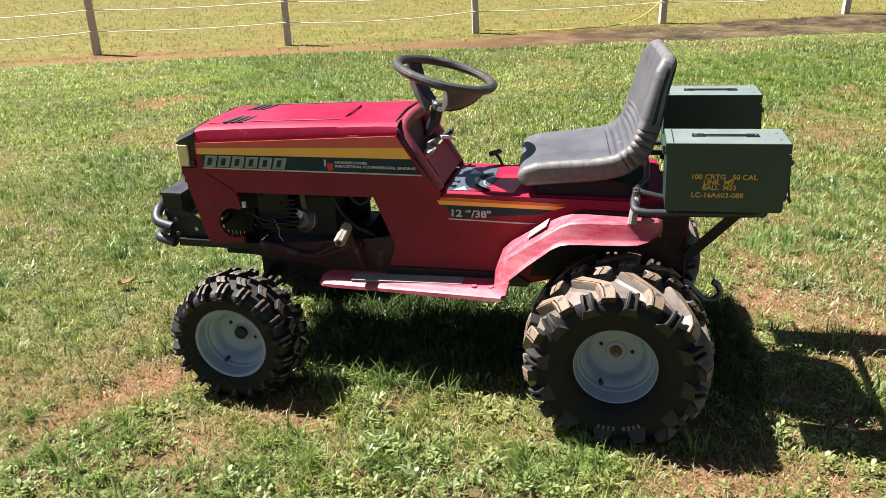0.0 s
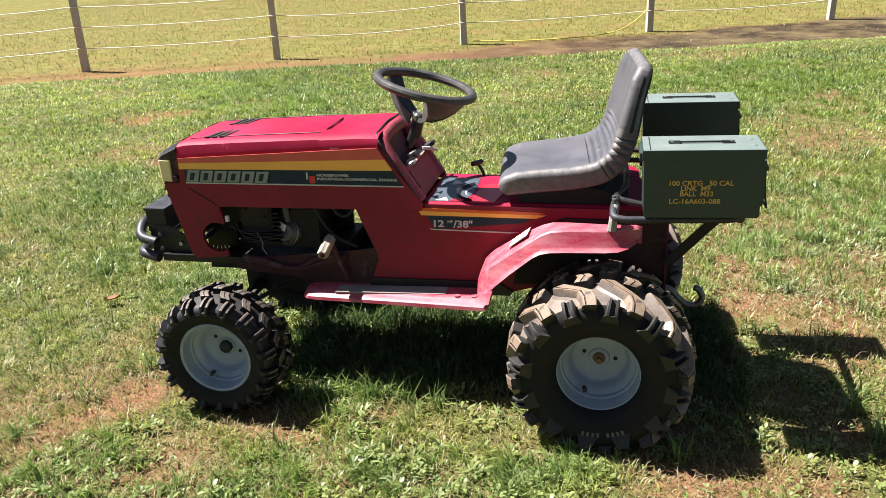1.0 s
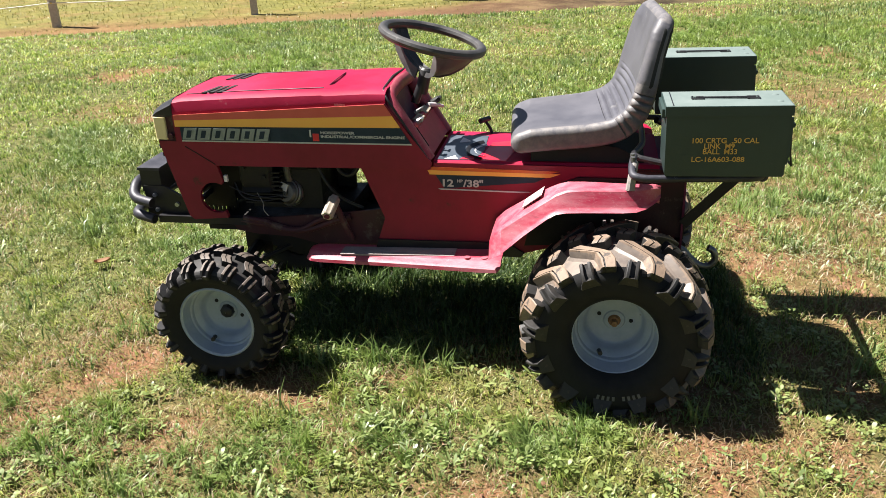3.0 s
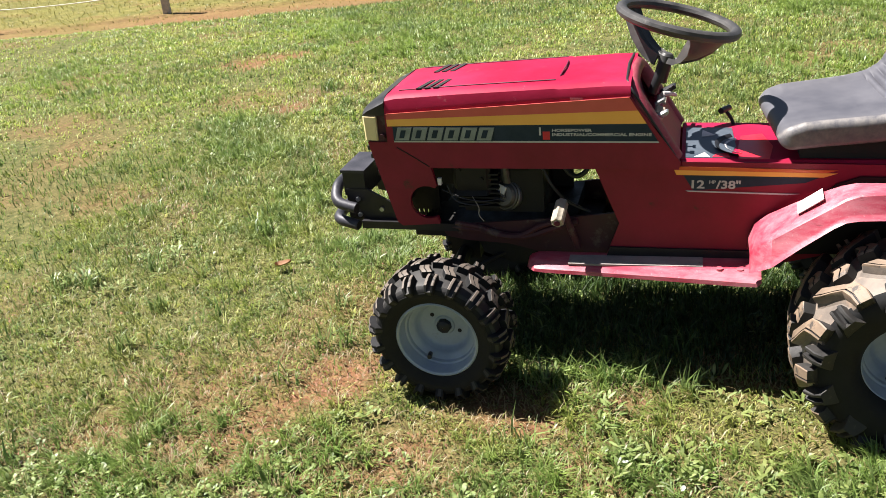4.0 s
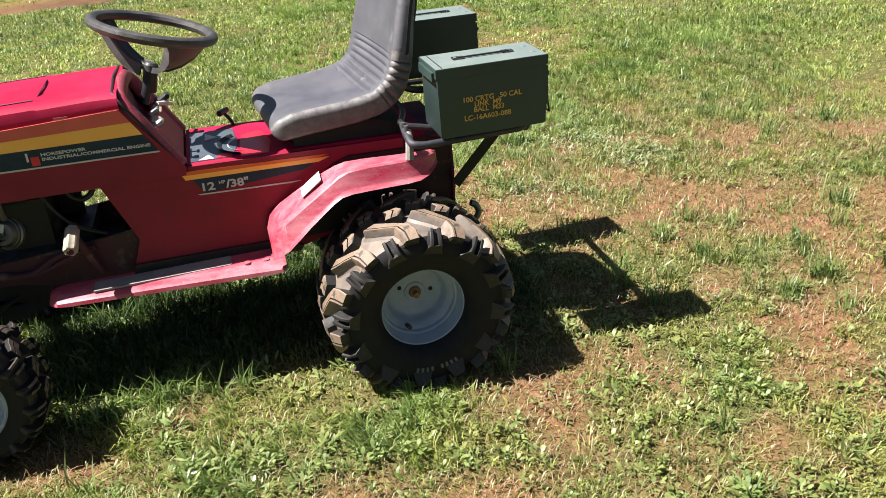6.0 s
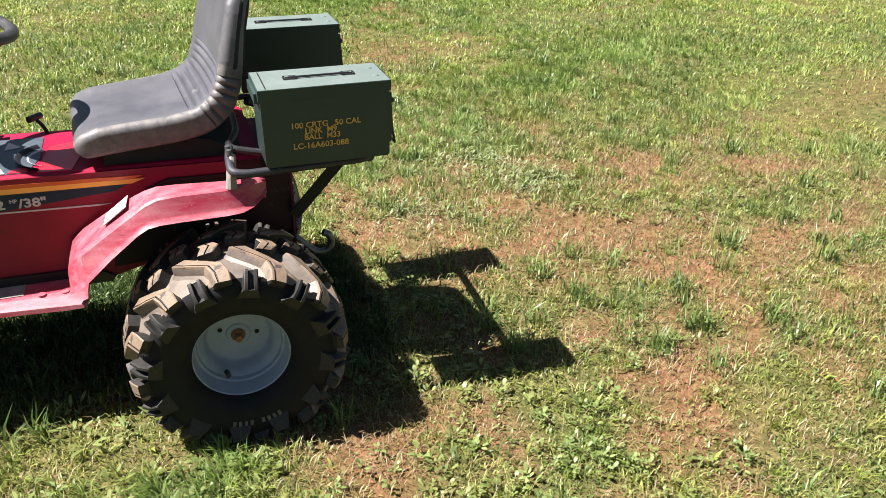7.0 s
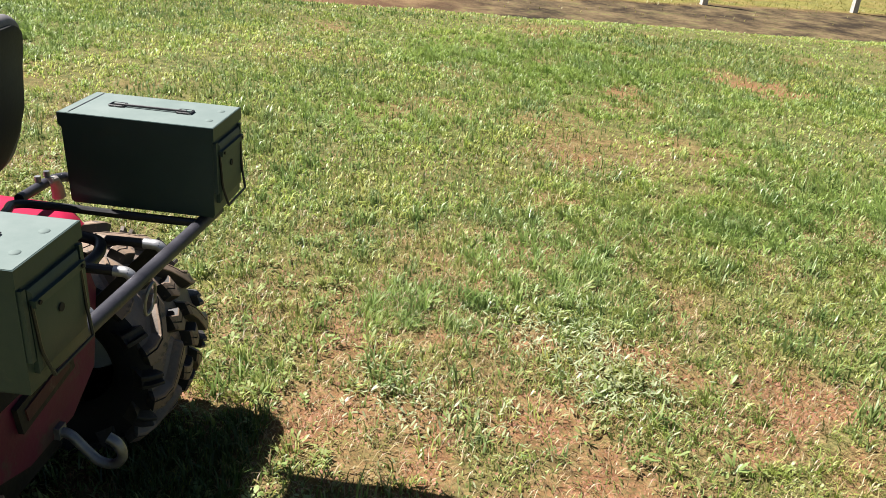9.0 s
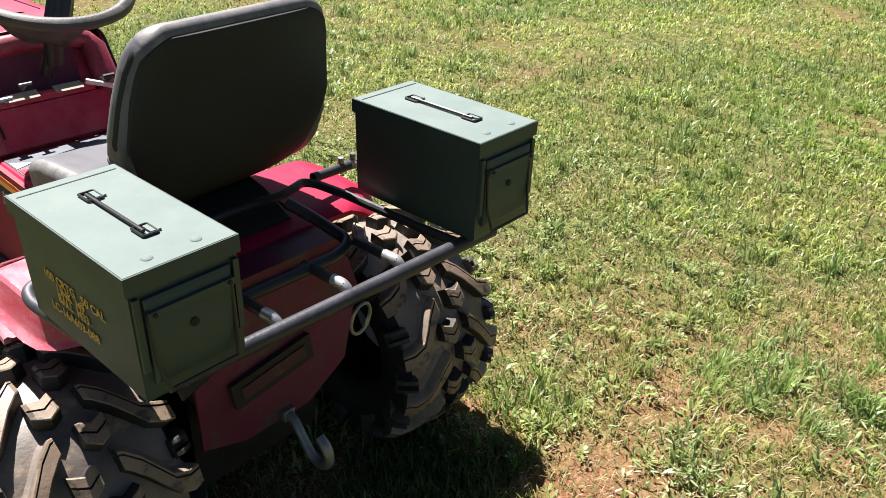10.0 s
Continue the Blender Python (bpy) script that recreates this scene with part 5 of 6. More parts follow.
def wheel(name, x, y, z, R, width, rim_r, lugs, lug_w, lug_h, turn, nut, seed, words=False, rim_y=None, dish=1.0):
    out = -1 if y < 0 else 1
    m = Matrix.Translation((x, y, z)) @ Euler((0, 0, math.pi if out > 0 else 0)).to_matrix().to_4x4() @ Euler((0, radians(turn), 0)).to_matrix().to_4x4()
    h = width / 2
    f, q = rim_r, rim_y or -h * 0.80
    bm = bmesh.new()
    prof = [(f, q + 0.010), (f + 0.001, q - 0.001), (f - 0.003, q - 0.004), (f - 0.008, q), (f - 0.010, q + 0.012), (f - 0.013, q + 0.044), (f - 0.018, q + 0.058), (f - 0.032, q + 0.066), (f - 0.038, q + 0.080), (f - 0.042, q + 0.095), (f - 0.046, q + 0.100),
            (f - 0.050, q + 0.101), (0.030, q + 0.101), (0.027, q + 0.097), (0.001, q + 0.097), (0.001, q + 0.107), (f - 0.036, q + 0.107), (f - 0.028, q + 0.090), (f - 0.024, q + 0.078), (f - 0.018, q + 0.048), (f - 0.006, q + 0.040)]
    prof = [(r, q + (y - q) * (dish if y - q > 0.012 else 1.0)) for r, y in prof]
    revolve(bm, prof, 48, closed=True)
    w = part(name, bm, RIM, TR, "pale grey painted steel wheel rim", 40, m)
    sec, Rt = tyre_section(R, rim_r - 0.006, width, lug_h)
    part("tyre", tyre_mesh(sec, Rt), [RUBBER, VALLEY if nut else LUGSIDE], w, "black off-road tyre with dusty tread", 30)
    if not nut:
        bm = bmesh.new()
        rr = Rt - 0.026
        revolve(bm, [(rr - 0.0025, -h * 0.985), (rr, -h * 0.985 - 0.002), (rr + 0.0025, -h * 0.975)], 48)
        part("sidewall_rib", bm, RUBBER, w, "thin raised rib round the sidewall")
    tread(w, sec, width, lugs, lug_w, lug_h, seed, not nut, -out)
    if nut:
        bm = bmesh.new()
        revolve(bm, [(0.001, q + 0.087 * dish), (0.014, q + 0.087 * dish), (0.016, q + 0.091 * dish), (0.018, q + 0.099 * dish)], 20)
        revolve(bm, [(0.001, q + 0.071 * dish), (0.009, q + 0.071 * dish), (0.010, q + 0.074 * dish), (0.010, q + 0.089 * dish)], 6)
        part("hub_nut", bm, RUST, w, "rusty hub nut")
    else:
        bm = bmesh.new()
        revolve(bm, [(0.001, q + 0.074 * dish), (0.014, q + 0.076 * dish), (0.020, q + 0.082 * dish), (0.022, q + 0.099 * dish)], 8)
        part("hub_cap", bm, BLACK, w, "dark greasy hub cap")
    for k, a in enumerate((150, 352)):
        bm = bmesh.new()
        rr = 0.045
        disc(bm, (rr * math.cos(radians(a)), q + 0.1005 * dish, rr * math.sin(radians(a))), 0.0058, "y", 0.003, 12)
        part("rim_hole", bm, DARKHOLE, w)
    bm = bmesh.new()
    a = radians(243 + turn)
    c = Vector((0.084 * math.cos(a), q + 0.042 * dish, 0.084 * math.sin(a)))
    pipe(bm, [c + Vector((0, 0.01, 0)), c + Vector((0.004, -0.016, 0.006))], 0.0065, 8, 0)
    part("valve", bm, BLACK, w, "short black tyre valve")
    if words:
        # maker's lettering on the sidewall, as plain pale bars
        bm = bmesh.new()
        for k, ln in enumerate((1, 1, 1, 1, 0, 1, 1, 1, 1)):
            if not ln:
                continue
            a = radians(-84 + turn + (k - 4) * -4.6)
            c = Vector((math.cos(a), 0, math.sin(a))) * (R * 0.66)
            t = Vector((-math.sin(a), 0, math.cos(a)))
            rad = c.normalized()
            y0 = -h - 0.0006
            pts = [c + t * u + rad * v for u, v in ((-0.0036, -0.0065), (0.0036, -0.0065), (0.0036, 0.0065), (-0.0036, 0.0065))]
            plate(bm, [(p.x, p.z) for p in pts], y0, y0 + 0.003)
        part("sidewall_bars", bm, MARK, w, "faded pale sidewall marking")
    return w


def rack():
    """Tubular carrier behind the seat, with its braces, tow hook and snap link."""
    for s in (-1, 1):
        y = (0.332 if s < 0 else 0.385) * s
        bm = bmesh.new()
        pipe(bm, [(0.326, 0.21 * s, 0.656), (0.318, y * 0.86, 0.650), (0.320, y * 0.98, 0.640), (0.350, y, 0.6360), (0.52, y * 0.95, 0.6360), (0.628, y * 0.91, 0.6350), (0.652, y * 0.80, 0.6340)], 0.0098, 12, 0.022)
        part("carrier_tube", bm, TUBE, TR, "worn black carrier side tube")
        bm = bmesh.new()
        pipe(bm, [(0.354, 0.0, 0.665), (0.352, 0.11 * s, 0.660), (0.336, 0.160 * s, 0.656), (0.324, 0.185 * s, 0.654), (0.338, 0.205 * s, 0.650), (0.40, 0.225 * s, 0.643), (0.58, 0.245 * s, 0.636), (0.650 + 0.006 * s, 0.255 * s, 0.634)], 0.0085, 10, 0.02)
        part("inner_tube", bm, BLACK, TR)
        bm = bmesh.new()
        pipe(bm, [(0.317, y * 0.92, 0.594 if s < 0 else 0.604), (0.320, y * 0.90, 0.630), (0.324, y * 0.86, 0.650), (0.328, y * 0.80, 0.656)], [0.014, 0.012, 0.011, 0.009], 10, 0, flat=0.8)
        mnt = part("carrier_mount", bm, DUSTMAT, TR, "weathered pale carrier mount")
        for u in (0.74, 0.82, 0.93):
            bm = bmesh.new()
            disc(bm, (0.320, y * u, 0.668 if u < 0.9 else 0.646), 0.006, "z", 0.012, 8)
            part("bolt", bm, DULL, mnt)
        bm = bmesh.new()
        slab(bm, (-0.014, -0.003, 0), (0.014, 0.003, 0.215), Matrix.Translation((0.47, 0.19 * s, 0.455)) @ Euler((0, radians(42), 0)).to_matrix().to_4x4())
        part("brace", bm, GRIME, TR, "flat black brace")
    bm = bmesh.new()
    pipe(bm, [(0.642, -0.290, 0.633), (0.664, 0.335, 0.633)], 0.0128, 14, 0)
    part("rear_bar", bm, TUBE, TR, "scuffed grey-black rear bar")
    bm = bmesh.new()
    pipe(bm, [(0.40, 0.09, 0.672), (0.44, 0.115, 0.650), (0.535, 0.115, 0.642), (0.555, 0.07, 0.640), (0.550, -0.25, 0.640)], 0.0105, 12, 0.04)
    part("inner_loop", bm, BLACK, TR, "black bent inner tube")
    for y in (-0.115, 0.015, 0.125):
        bm = bmesh.new()
        pipe(bm, [(0.540, y, 0.640), (0.600, y, 0.643), (0.632 + 0.034 * y, y + 0.004, 0.640)], 0.0088, 10, 0.02)
        st = part("stub", bm, BLACK, TR)
        bm = bmesh.new()
        pipe(bm, [(0.608, y + 0.001, 0.6424), (0.630 + 0.034 * y, y + 0.004, 0.6415), (0.640 + 0.034 * y, y + 0.006, 0.626)], 0.0096, 12, 0.012)
        part("bare_end", bm, BARE, st, "bare bright steel tube end")
    bm = bmesh.new()
    pipe(bm, [(0.468, 0.006, 0.296), (0.50, 0.006, 0.293), (0.523, 0.005, 0.266), (0.552, 0.002, 0.240), (0.584, 0.003, 0.238), (0.602, 0.003, 0.264), (0.590, 0.003, 0.292), (0.574, 0.003, 0.300)],
         [0.0095] * 30 + [0.0105] * 12 + [0.007], 12, 0.022)
    hk = part("tow_hook", bm, DULL, TR, "galvanised steel tow hook")
    bm = bmesh.new()
    slab(bm, (0.474, -0.006, 0.284), (0.486, 0.018, 0.308))
    part("hook_base", bm, DULL, hk, bevel=0.004)
    bm = bmesh.new()
    ring = [(0.664 + 0.005 * math.sin(a), 0.022 + 0.019 * math.cos(a), 0.594 + 0.030 * math.sin(a)) for a in np.linspace(0, 2 * math.pi, 25)]
    pipe(bm, ring, 0.0028, 8, 0)
    part("snap_link", bm, DULL, TR, "steel snap link hung from the rear bar")
    bm = bmesh.new()
    slab(bm, (0.50, -0.225, 0.60), (0.502, -0.16, 0.640))
    part("reflector", bm, MAROON, TR)


def lengthen(x0, k):
    """Draws out what stands ahead of x0."""
    for ob in TR.children_recursive:
        for v in ob.data.vertices:
            if v.co.x < x0:
                v.co.x = x0 + (v.co.x - x0) * k


hood(), grille(), bumper()
lengthen(-0.30, 1.024)
engine(), chassis(), body(), dash(), steering(), seat()
for s in (-1, 1):
    fender(s), board(s)
pedal()
rack()
wheel("front_wheel", -0.849, -0.357, 0.189, 0.200, 0.168, 0.115, 18, 0.032, 0.020, 12, False, 1, dish=0.80)
wheel("front_wheel", -0.849, 0.340, 0.189, 0.200, 0.168, 0.115, 18, 0.032, 0.020, 50, False, 2, dish=0.80)
wheel("rear_wheel", 0.294, -0.340, 0.228, 0.258, 0.274, 0.119, 12, 0.028, 0.027, -7, True, 3, True, -0.096, 0.92)
wheel("rear_wheel", 0.312, 0.405, 0.228, 0.256, 0.270, 0.119, 12, 0.028, 0.027, 33, True, 4, False, -0.096, 0.92)


# ---- ammunition cans ----
def can(m, words, label):
    c = thing("ammunition_can", m, label, "metal can", "green ammunition cans")
    L, W, H = 0.288, 0.144, 0.160
    bm = bmesh.new()
    loft(bm, [[(x * a, y * b, z) for x, y in ((-1, -1), (1, -1), (1, 1), (-1, 1))] for a, b, z in ((L / 2 - 0.006, W / 2 - 0.004, 0.0), (L / 2 - 0.002, W / 2 - 0.001, 0.006), (L / 2, W / 2, H))])
    b = part("can_body", bm, OLIVE, c, bevel=0.004)
    bm = bmesh.new()
    slab(bm, (-L / 2 - 0.004, -W / 2 - 0.004, H - 0.004), (L / 2 + 0.004, W / 2 + 0.004, H + 0.020))
    lid = part("lid", bm, OLIVE, c, "flat green steel lid", bevel=0.003)
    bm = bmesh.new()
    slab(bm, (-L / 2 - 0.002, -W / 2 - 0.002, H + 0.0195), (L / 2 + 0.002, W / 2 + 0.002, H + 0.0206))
    part("lid_top", bm, LID_GLARE, lid, "worn grey-green lid top, paled for sun glare")
    bm = bmesh.new()
    slab(bm, (-L / 2 + 0.014, -W / 2 + 0.004, H + 0.0203), (-L / 2 + 0.0165, W / 2 - 0.004, H + 0.0212))
    part("hinge_line", bm, BLACK, lid)
    bm = bmesh.new()
    slab(bm, (-L / 2 - 0.0105, -W / 2 + 0.012, H - 0.012), (-L / 2 - 0.002, W / 2 - 0.012, H + 0.010))
    part("hinge", bm, OLIVE, lid, bevel=0.003)
    zt = H + 0.020
    bm = bmesh.new()
    pipe(bm, [(-0.070, -0.004, zt + 0.0045), (0.070, -0.004, zt + 0.0045)], 0.0026, 8, 0)
    hb = part("handle", bm, BLACK, lid, "folded dark wire lid handle")
    for x in (-0.066, 0.066):
        bm = bmesh.new()
        pipe(bm, [(x - 0.014, -0.010, zt + 0.003), (x + 0.014, -0.010, zt + 0.003), (x + 0.014, 0.010, zt + 0.003), (x - 0.014, 0.010, zt + 0.003), (x - 0.014, -0.009, zt + 0.003)], 0.0019, 6, 0.003)
        part("handle_loop", bm, BLACK, hb)
        bm = bmesh.new()
        slab(bm, (x - 0.010, 0.002, zt - 0.001), (x + 0.010, 0.016, zt + 0.004))
        part("handle_bracket", bm, LID_GLARE, lid, bevel=0.0015)
    for y in (-0.032, 0.032):
        bm = bmesh.new()
        ball(bm, (L / 2 - 0.020, y, zt), 0.008, (1, 1, 0.35))
        part("rivet", bm, LID_GLARE, lid)
    # latch on the end
    bm = bmesh.new()
    loft(bm, [[(L / 2 + o, y * w, z) for y, z in ((-1, z0), (1, z0), (1, z1), (-1, z1))] for o, w, z0, z1 in ((-0.002, 0.058, 0.028, 0.146), (0.005, 0.058, 0.028, 0.146), (0.008, 0.054, 0.034, 0.140))])
    la = part("latch_plate", bm, OLIVE, c, "pressed green latch plate", bevel=0.002)
    bm = bmesh.new()
    disc(bm, (L / 2 + 0.0085, 0.0, 0.092), 0.006, "x", 0.003, 12)
    part("latch_hole", bm, DARKHOLE, la)
    bm = bmesh.new()
    slab(bm, (L / 2 + 0.004, -0.058, 0.122), (L / 2 + 0.014, 0.058, 0.132))
    part("latch_bar", bm, OLIVE, la, bevel=0.003)
    for y in (-0.050, 0.050):
        bm = bmesh.new()
        disc(bm, (L / 2 + 0.0145, y, 0.127), 0.003, "x", 0.003, 8)
        part("latch_pin", bm, DARKHOLE, la)
    bm = bmesh.new()
    for y in (-0.056, 0.056):
        pipe(bm, [(L / 2 + 0.007, y, 0.126), (L / 2 + 0.010, y * 0.98, 0.06), (L / 2 + 0.018, y * 0.86, 0.022)], 0.0026, 6, 0.01)
    pipe(bm, [(L / 2 + 0.018, -0.048, 0.022), (L / 2 + 0.018, 0.048, 0.022)], 0.0026, 6, 0)
    part("latch_wire", bm, BLACK, la, "black wire latch bail")
    for y0, y1 in ((-W / 2 + 0.002, -W / 2 + 0.010), (W / 2 - 0.010, W / 2 - 0.002)):
        bm = bmesh.new()
        slab(bm, (L / 2 - 0.001, y0, 0.05), (L / 2 + 0.006, y1, 0.15))
        part("end_seam", bm, OLIVE, c, bevel=0.002)
    if words:
        at = lambda x, z: Matrix.Translation((x, -W / 2 - 0.0006, z)) @ UPRIGHT
        for body_, x, z, st in (("100 CRTG  .50 CAL", -0.083, 0.088, 1.03), ("LINK  M9", -0.052, 0.074, 0.98), ("BALL  M33", -0.054, 0.060, 0.98), ("LC-16A603-088", -0.080, 0.040, 1.05)):
            writing(body_, 0.0185, at(x, z), STENCIL, c, stretch=st, bold=0.0003, label="yellow stencilled lettering")
    return c


can(pose(0.527, 2.206, 0.648, 0, -1.0, -3), True, "dark green steel ammunition can with yellow stencilled lettering")
can(pose(0.573, 2.795, 0.646, 0, -0.8, -3), False, "plain dark green steel ammunition can with dull lid")


# ---- fence ----
def floor_z(x, y):
    return float(height_at(np.array([x]), np.array([y]))[0])


def post(x, y, k):
    rnd = random.Random(k)
    t = thing("fence_post", pose(x, y, floor_z(x, y) - 0.05, rnd.uniform(-1, 1), rnd.uniform(-1, 1), 18), "weathered grey wooden fence post in bare soil", "fence post", "pasture fence posts")
    bm = bmesh.new()
    w = 0.082
    loft(bm, [[(a * w * q + rnd.uniform(-0.004, 0.004), b * w * 0.8 * q + rnd.uniform(-0.004, 0.004), z) for a, b in ((-1, -1), (1, -1), (1, 1), (-1, 1))] for z, q in ((0, 1.08), (0.3, 1.05), (0.8, 1.0), (1.3, 0.98), (1.78, 0.95), (1.8, 0.8))])
    part("post_stake", bm, WOOD, t, bevel=0.012)
    for z in (0.62, 1.13, 1.6):
        bm = bmesh.new()
        pipe(bm, [(0.0, -0.06, z), (0.0, -0.10, z)], 0.02, 8, 0)
        part("insulator", bm, YROPE, t, "small pale rope insulator")
    return t


POSTS = [(-21.0, 15.76), (-16.3, 17.3), (-11.65, 18.75), (-7.15, 20.1), (-2.55, 21.9), (2.42, 23.5), (7.6, 25.1), (12.6, 26.9), (17.6, 28.6)]
for k, (x, y) in enumerate(POSTS):
    post(x, y, k)
for z in (0.57, 1.08, 1.55):
    for k, ((a, b), (c, d)) in enumerate(zip(POSTS, POSTS[1:])):
        bm = bmesh.new()
        z0, z1 = floor_z(a, b) + z, floor_z(c, d) + z
        pipe(bm, [(a + (c - a) * t, b + (d - b) * t - 0.10, z0 + (z1 - z0) * t - 0.09 * 4 * t * (1 - t) * (0.5 + 0.5 * (k % 2))) for t in np.linspace(0, 1, 9)], 0.013, 6, 0)
        tagged(part("fence_rope", bm, ROPE), "thin pale rope strung between fence posts", "rope", "fence ropes")
bm = bmesh.new()
pipe(bm, [(x, y, floor_z(x, y) + z) for x, y, z in ((-2.3, 21.9, 0.08), (-1.2, 22.0, 0.04), (0.0, 22.3, 0.03), (1.0, 22.6, 0.05), (1.6, 22.9, 0.14), (2.0, 23.15, 0.32), (2.35, 23.3, 0.62))], 0.016, 6, 0.4)
tagged(part("loose_rope", bm, YROPE), "slack yellow rope drooping from a post onto grass", "rope")


# ---- grass ----
def grass_mat(name, stops, rough=0.45, trans=0.35, dry=(0.24, 0.22, 0.055), rich=None, cool=None):
    m, nt, p = node_mat(name)
    geo = nt.nodes.new("ShaderNodeNewGeometry")
    clump = nt.nodes.new("ShaderNodeMath")
    clump.operation = "MULTIPLY_ADD"
    nt.links.new(geo.outputs["Random Per Island"], clump.inputs[0])
    clump.inputs[1].default_value = 0.44
    nt.links.new(grey(nt, noise_node(nt, geo.outputs["Position"], 15, 5, 0.75), 0.37, 0.63, 0.0, 0.56), clump.inputs[2])
    col = ramp(nt, clump.outputs[0], stops)
    patch = noise_node(nt, geo.outputs["Position"], 3.2, 5, 0.7)
    mixed = blend(nt, grey(nt, patch, 0.46, 0.64, 0, 0.5), col, dry)
    if rich:
        va = nt.nodes.new("ShaderNodeAttribute")
        va.attribute_name = "lush"
        mixed = blend(nt, grey(nt, va.outputs["Fac"], 0.08, 0.75, 0, 0.72), mixed, rich)
    if cool:
        mixed = blend(nt, grey(nt, noise_node(nt, geo.outputs["Position"], 2.1, 7, 0.75), 0.50, 0.60, 0, 0.62), mixed, cool)
    nt.links.new(mixed, p.inputs["Base Color"])
    p.inputs["Roughness"].default_value = rough
    p.inputs["Specular IOR Level"].default_value = 0.5
    tr = nt.nodes.new("ShaderNodeBsdfTranslucent")
    nt.links.new(mixed, tr.inputs["Color"])
    mix = nt.nodes.new("ShaderNodeMixShader")
    mix.inputs[0].default_value = trans
    nt.links.new(p.outputs[0], mix.inputs[1]), nt.links.new(tr.outputs[0], mix.inputs[2])
    nt.links.new(mix.outputs[0], nt.nodes["Material Output"].inputs["Surface"])
    return m


LAWN = grass_mat("lawn_blades", [(0.0, (0.030, 0.055, 0.010)), (0.24, (0.115, 0.170, 0.028)), (0.52, (0.275, 0.335, 0.062)), (0.80, (0.46, 0.47, 0.14)), (1.0, (0.68, 0.63, 0.32))], dry=(0.39, 0.36, 0.095), rich=(0.140, 0.245, 0.054), cool=(0.15, 0.21, 0.066))
BRIGHT = grass_mat("bright_lawn_blades", [(0.0, (0.030, 0.06, 0.010)), (0.22, (0.11, 0.19, 0.028)), (0.55, (0.30, 0.40, 0.075)), (0.82, (0.50, 0.52, 0.14)), (1.0, (0.68, 0.65, 0.30))], trans=0.45, dry=(0.47, 0.42, 0.135), rich=(0.205, 0.305, 0.072), cool=(0.16, 0.23, 0.082))
LUSH = grass_mat("lush_blades", [(0.0, (0.06, 0.115, 0.028)), (0.5, (0.16, 0.24, 0.060)), (1.0, (0.34, 0.40, 0.14))], cool=(0.12, 0.19, 0.08))
TUFT = grass_mat("blue_green_tufts", [(0.0, (0.05, 0.10, 0.024)), (0.5, (0.14, 0.215, 0.052)), (1.0, (0.32, 0.39, 0.13))], rough=0.38, dry=(0.20, 0.24, 0.09))
STRAW = grass_mat("dry_blades", [(0.0, (0.13, 0.085, 0.042)), (0.5, (0.23, 0.165, 0.082)), (1.0, (0.37, 0.285, 0.155))], trans=0.2)
WEED = grass_mat("weed_leaves", [(0.0, (0.08, 0.13, 0.030)), (0.5, (0.20, 0.27, 0.080)), (1.0, (0.37, 0.43, 0.18))])
SILVER = grass_mat("silvery_leaves", [(0.0, (0.20, 0.26, 0.12)), (0.5, (0.30, 0.35, 0.19)), (1.0, (0.42, 0.45, 0.28))])
OLIVEGRASS = grass_mat("pasture_blades", [(0.0, (0.10, 0.11, 0.022)), (0.5, (0.22, 0.20, 0.05)), (1.0, (0.36, 0.31, 0.12))])
rng = np.random.default_rng(7)
# tyre prints, where nothing stands
PRINTS = [(-0.86, 2.19, 0.07, 0.07), (-0.82, 2.89, 0.07, 0.07), (0.28, 2.15, 0.09, 0.12), (0.34, 2.89, 0.09, 0.12)]


def trodden(x, y):
    k = np.zeros(len(x), bool)
    for a, b, w, h in PRINTS:
        k |= (np.abs(x - a) < w) & (np.abs(y - b) < h)
    return k


def blades(name, x, y, length, width, lean, material, label, category, flat=0.0, way=None):
    """Bent blades of grass in one mesh: a root, a knee and a tip each."""
    keep = ~trodden(x, y)
    x, y, length, width, lean = [a[keep] for a in (x, y, length, width, lean)]
    n = len(x)
    a = rng.uniform(0, 2 * np.pi, n) if way is None else way[keep]
    b = a + rng.uniform(0.9, 2.2, n)
    z = height_at(x, y) - 0.004 + flat * rng.uniform(0, 1, n)
    sx, sy = np.cos(b) * width / 2, np.sin(b) * width / 2
    dx, dy = np.cos(a), np.sin(a)
    l1, l2 = lean * 0.45, np.minimum(lean * 1.5, 1.45)
    h1, o1 = np.cos(l1) * length * 0.5, np.sin(l1) * length * 0.5
    h2, o2 = h1 + np.cos(l2) * length * 0.5, o1 + np.sin(l2) * length * 0.5
    co = np.empty((n, 5, 3))
    co[:, 0] = np.stack([x - sx, y - sy, z], -1)
    co[:, 1] = np.stack([x + sx, y + sy, z], -1)
    co[:, 2] = np.stack([x + dx * o1 - sx * 0.8, y + dy * o1 - sy * 0.8, z + h1], -1)
    co[:, 3] = np.stack([x + dx * o1 + sx * 0.8, y + dy * o1 + sy * 0.8, z + h1], -1)
    co[:, 4] = np.stack([x + dx * o2, y + dy * o2, z + h2], -1)
    tri = np.array([[0, 1, 3], [0, 3, 2], [2, 3, 4]])
    ob = cluster(name, co, tri, material, label, category)
    ob.data.attributes.new("lush", "FLOAT", "POINT").data.foreach_set("value", np.repeat(np.clip(lush_at(x, y) + rng.normal(0, 0.12, n), 0, 1), 5).astype(np.float32))
    return ob


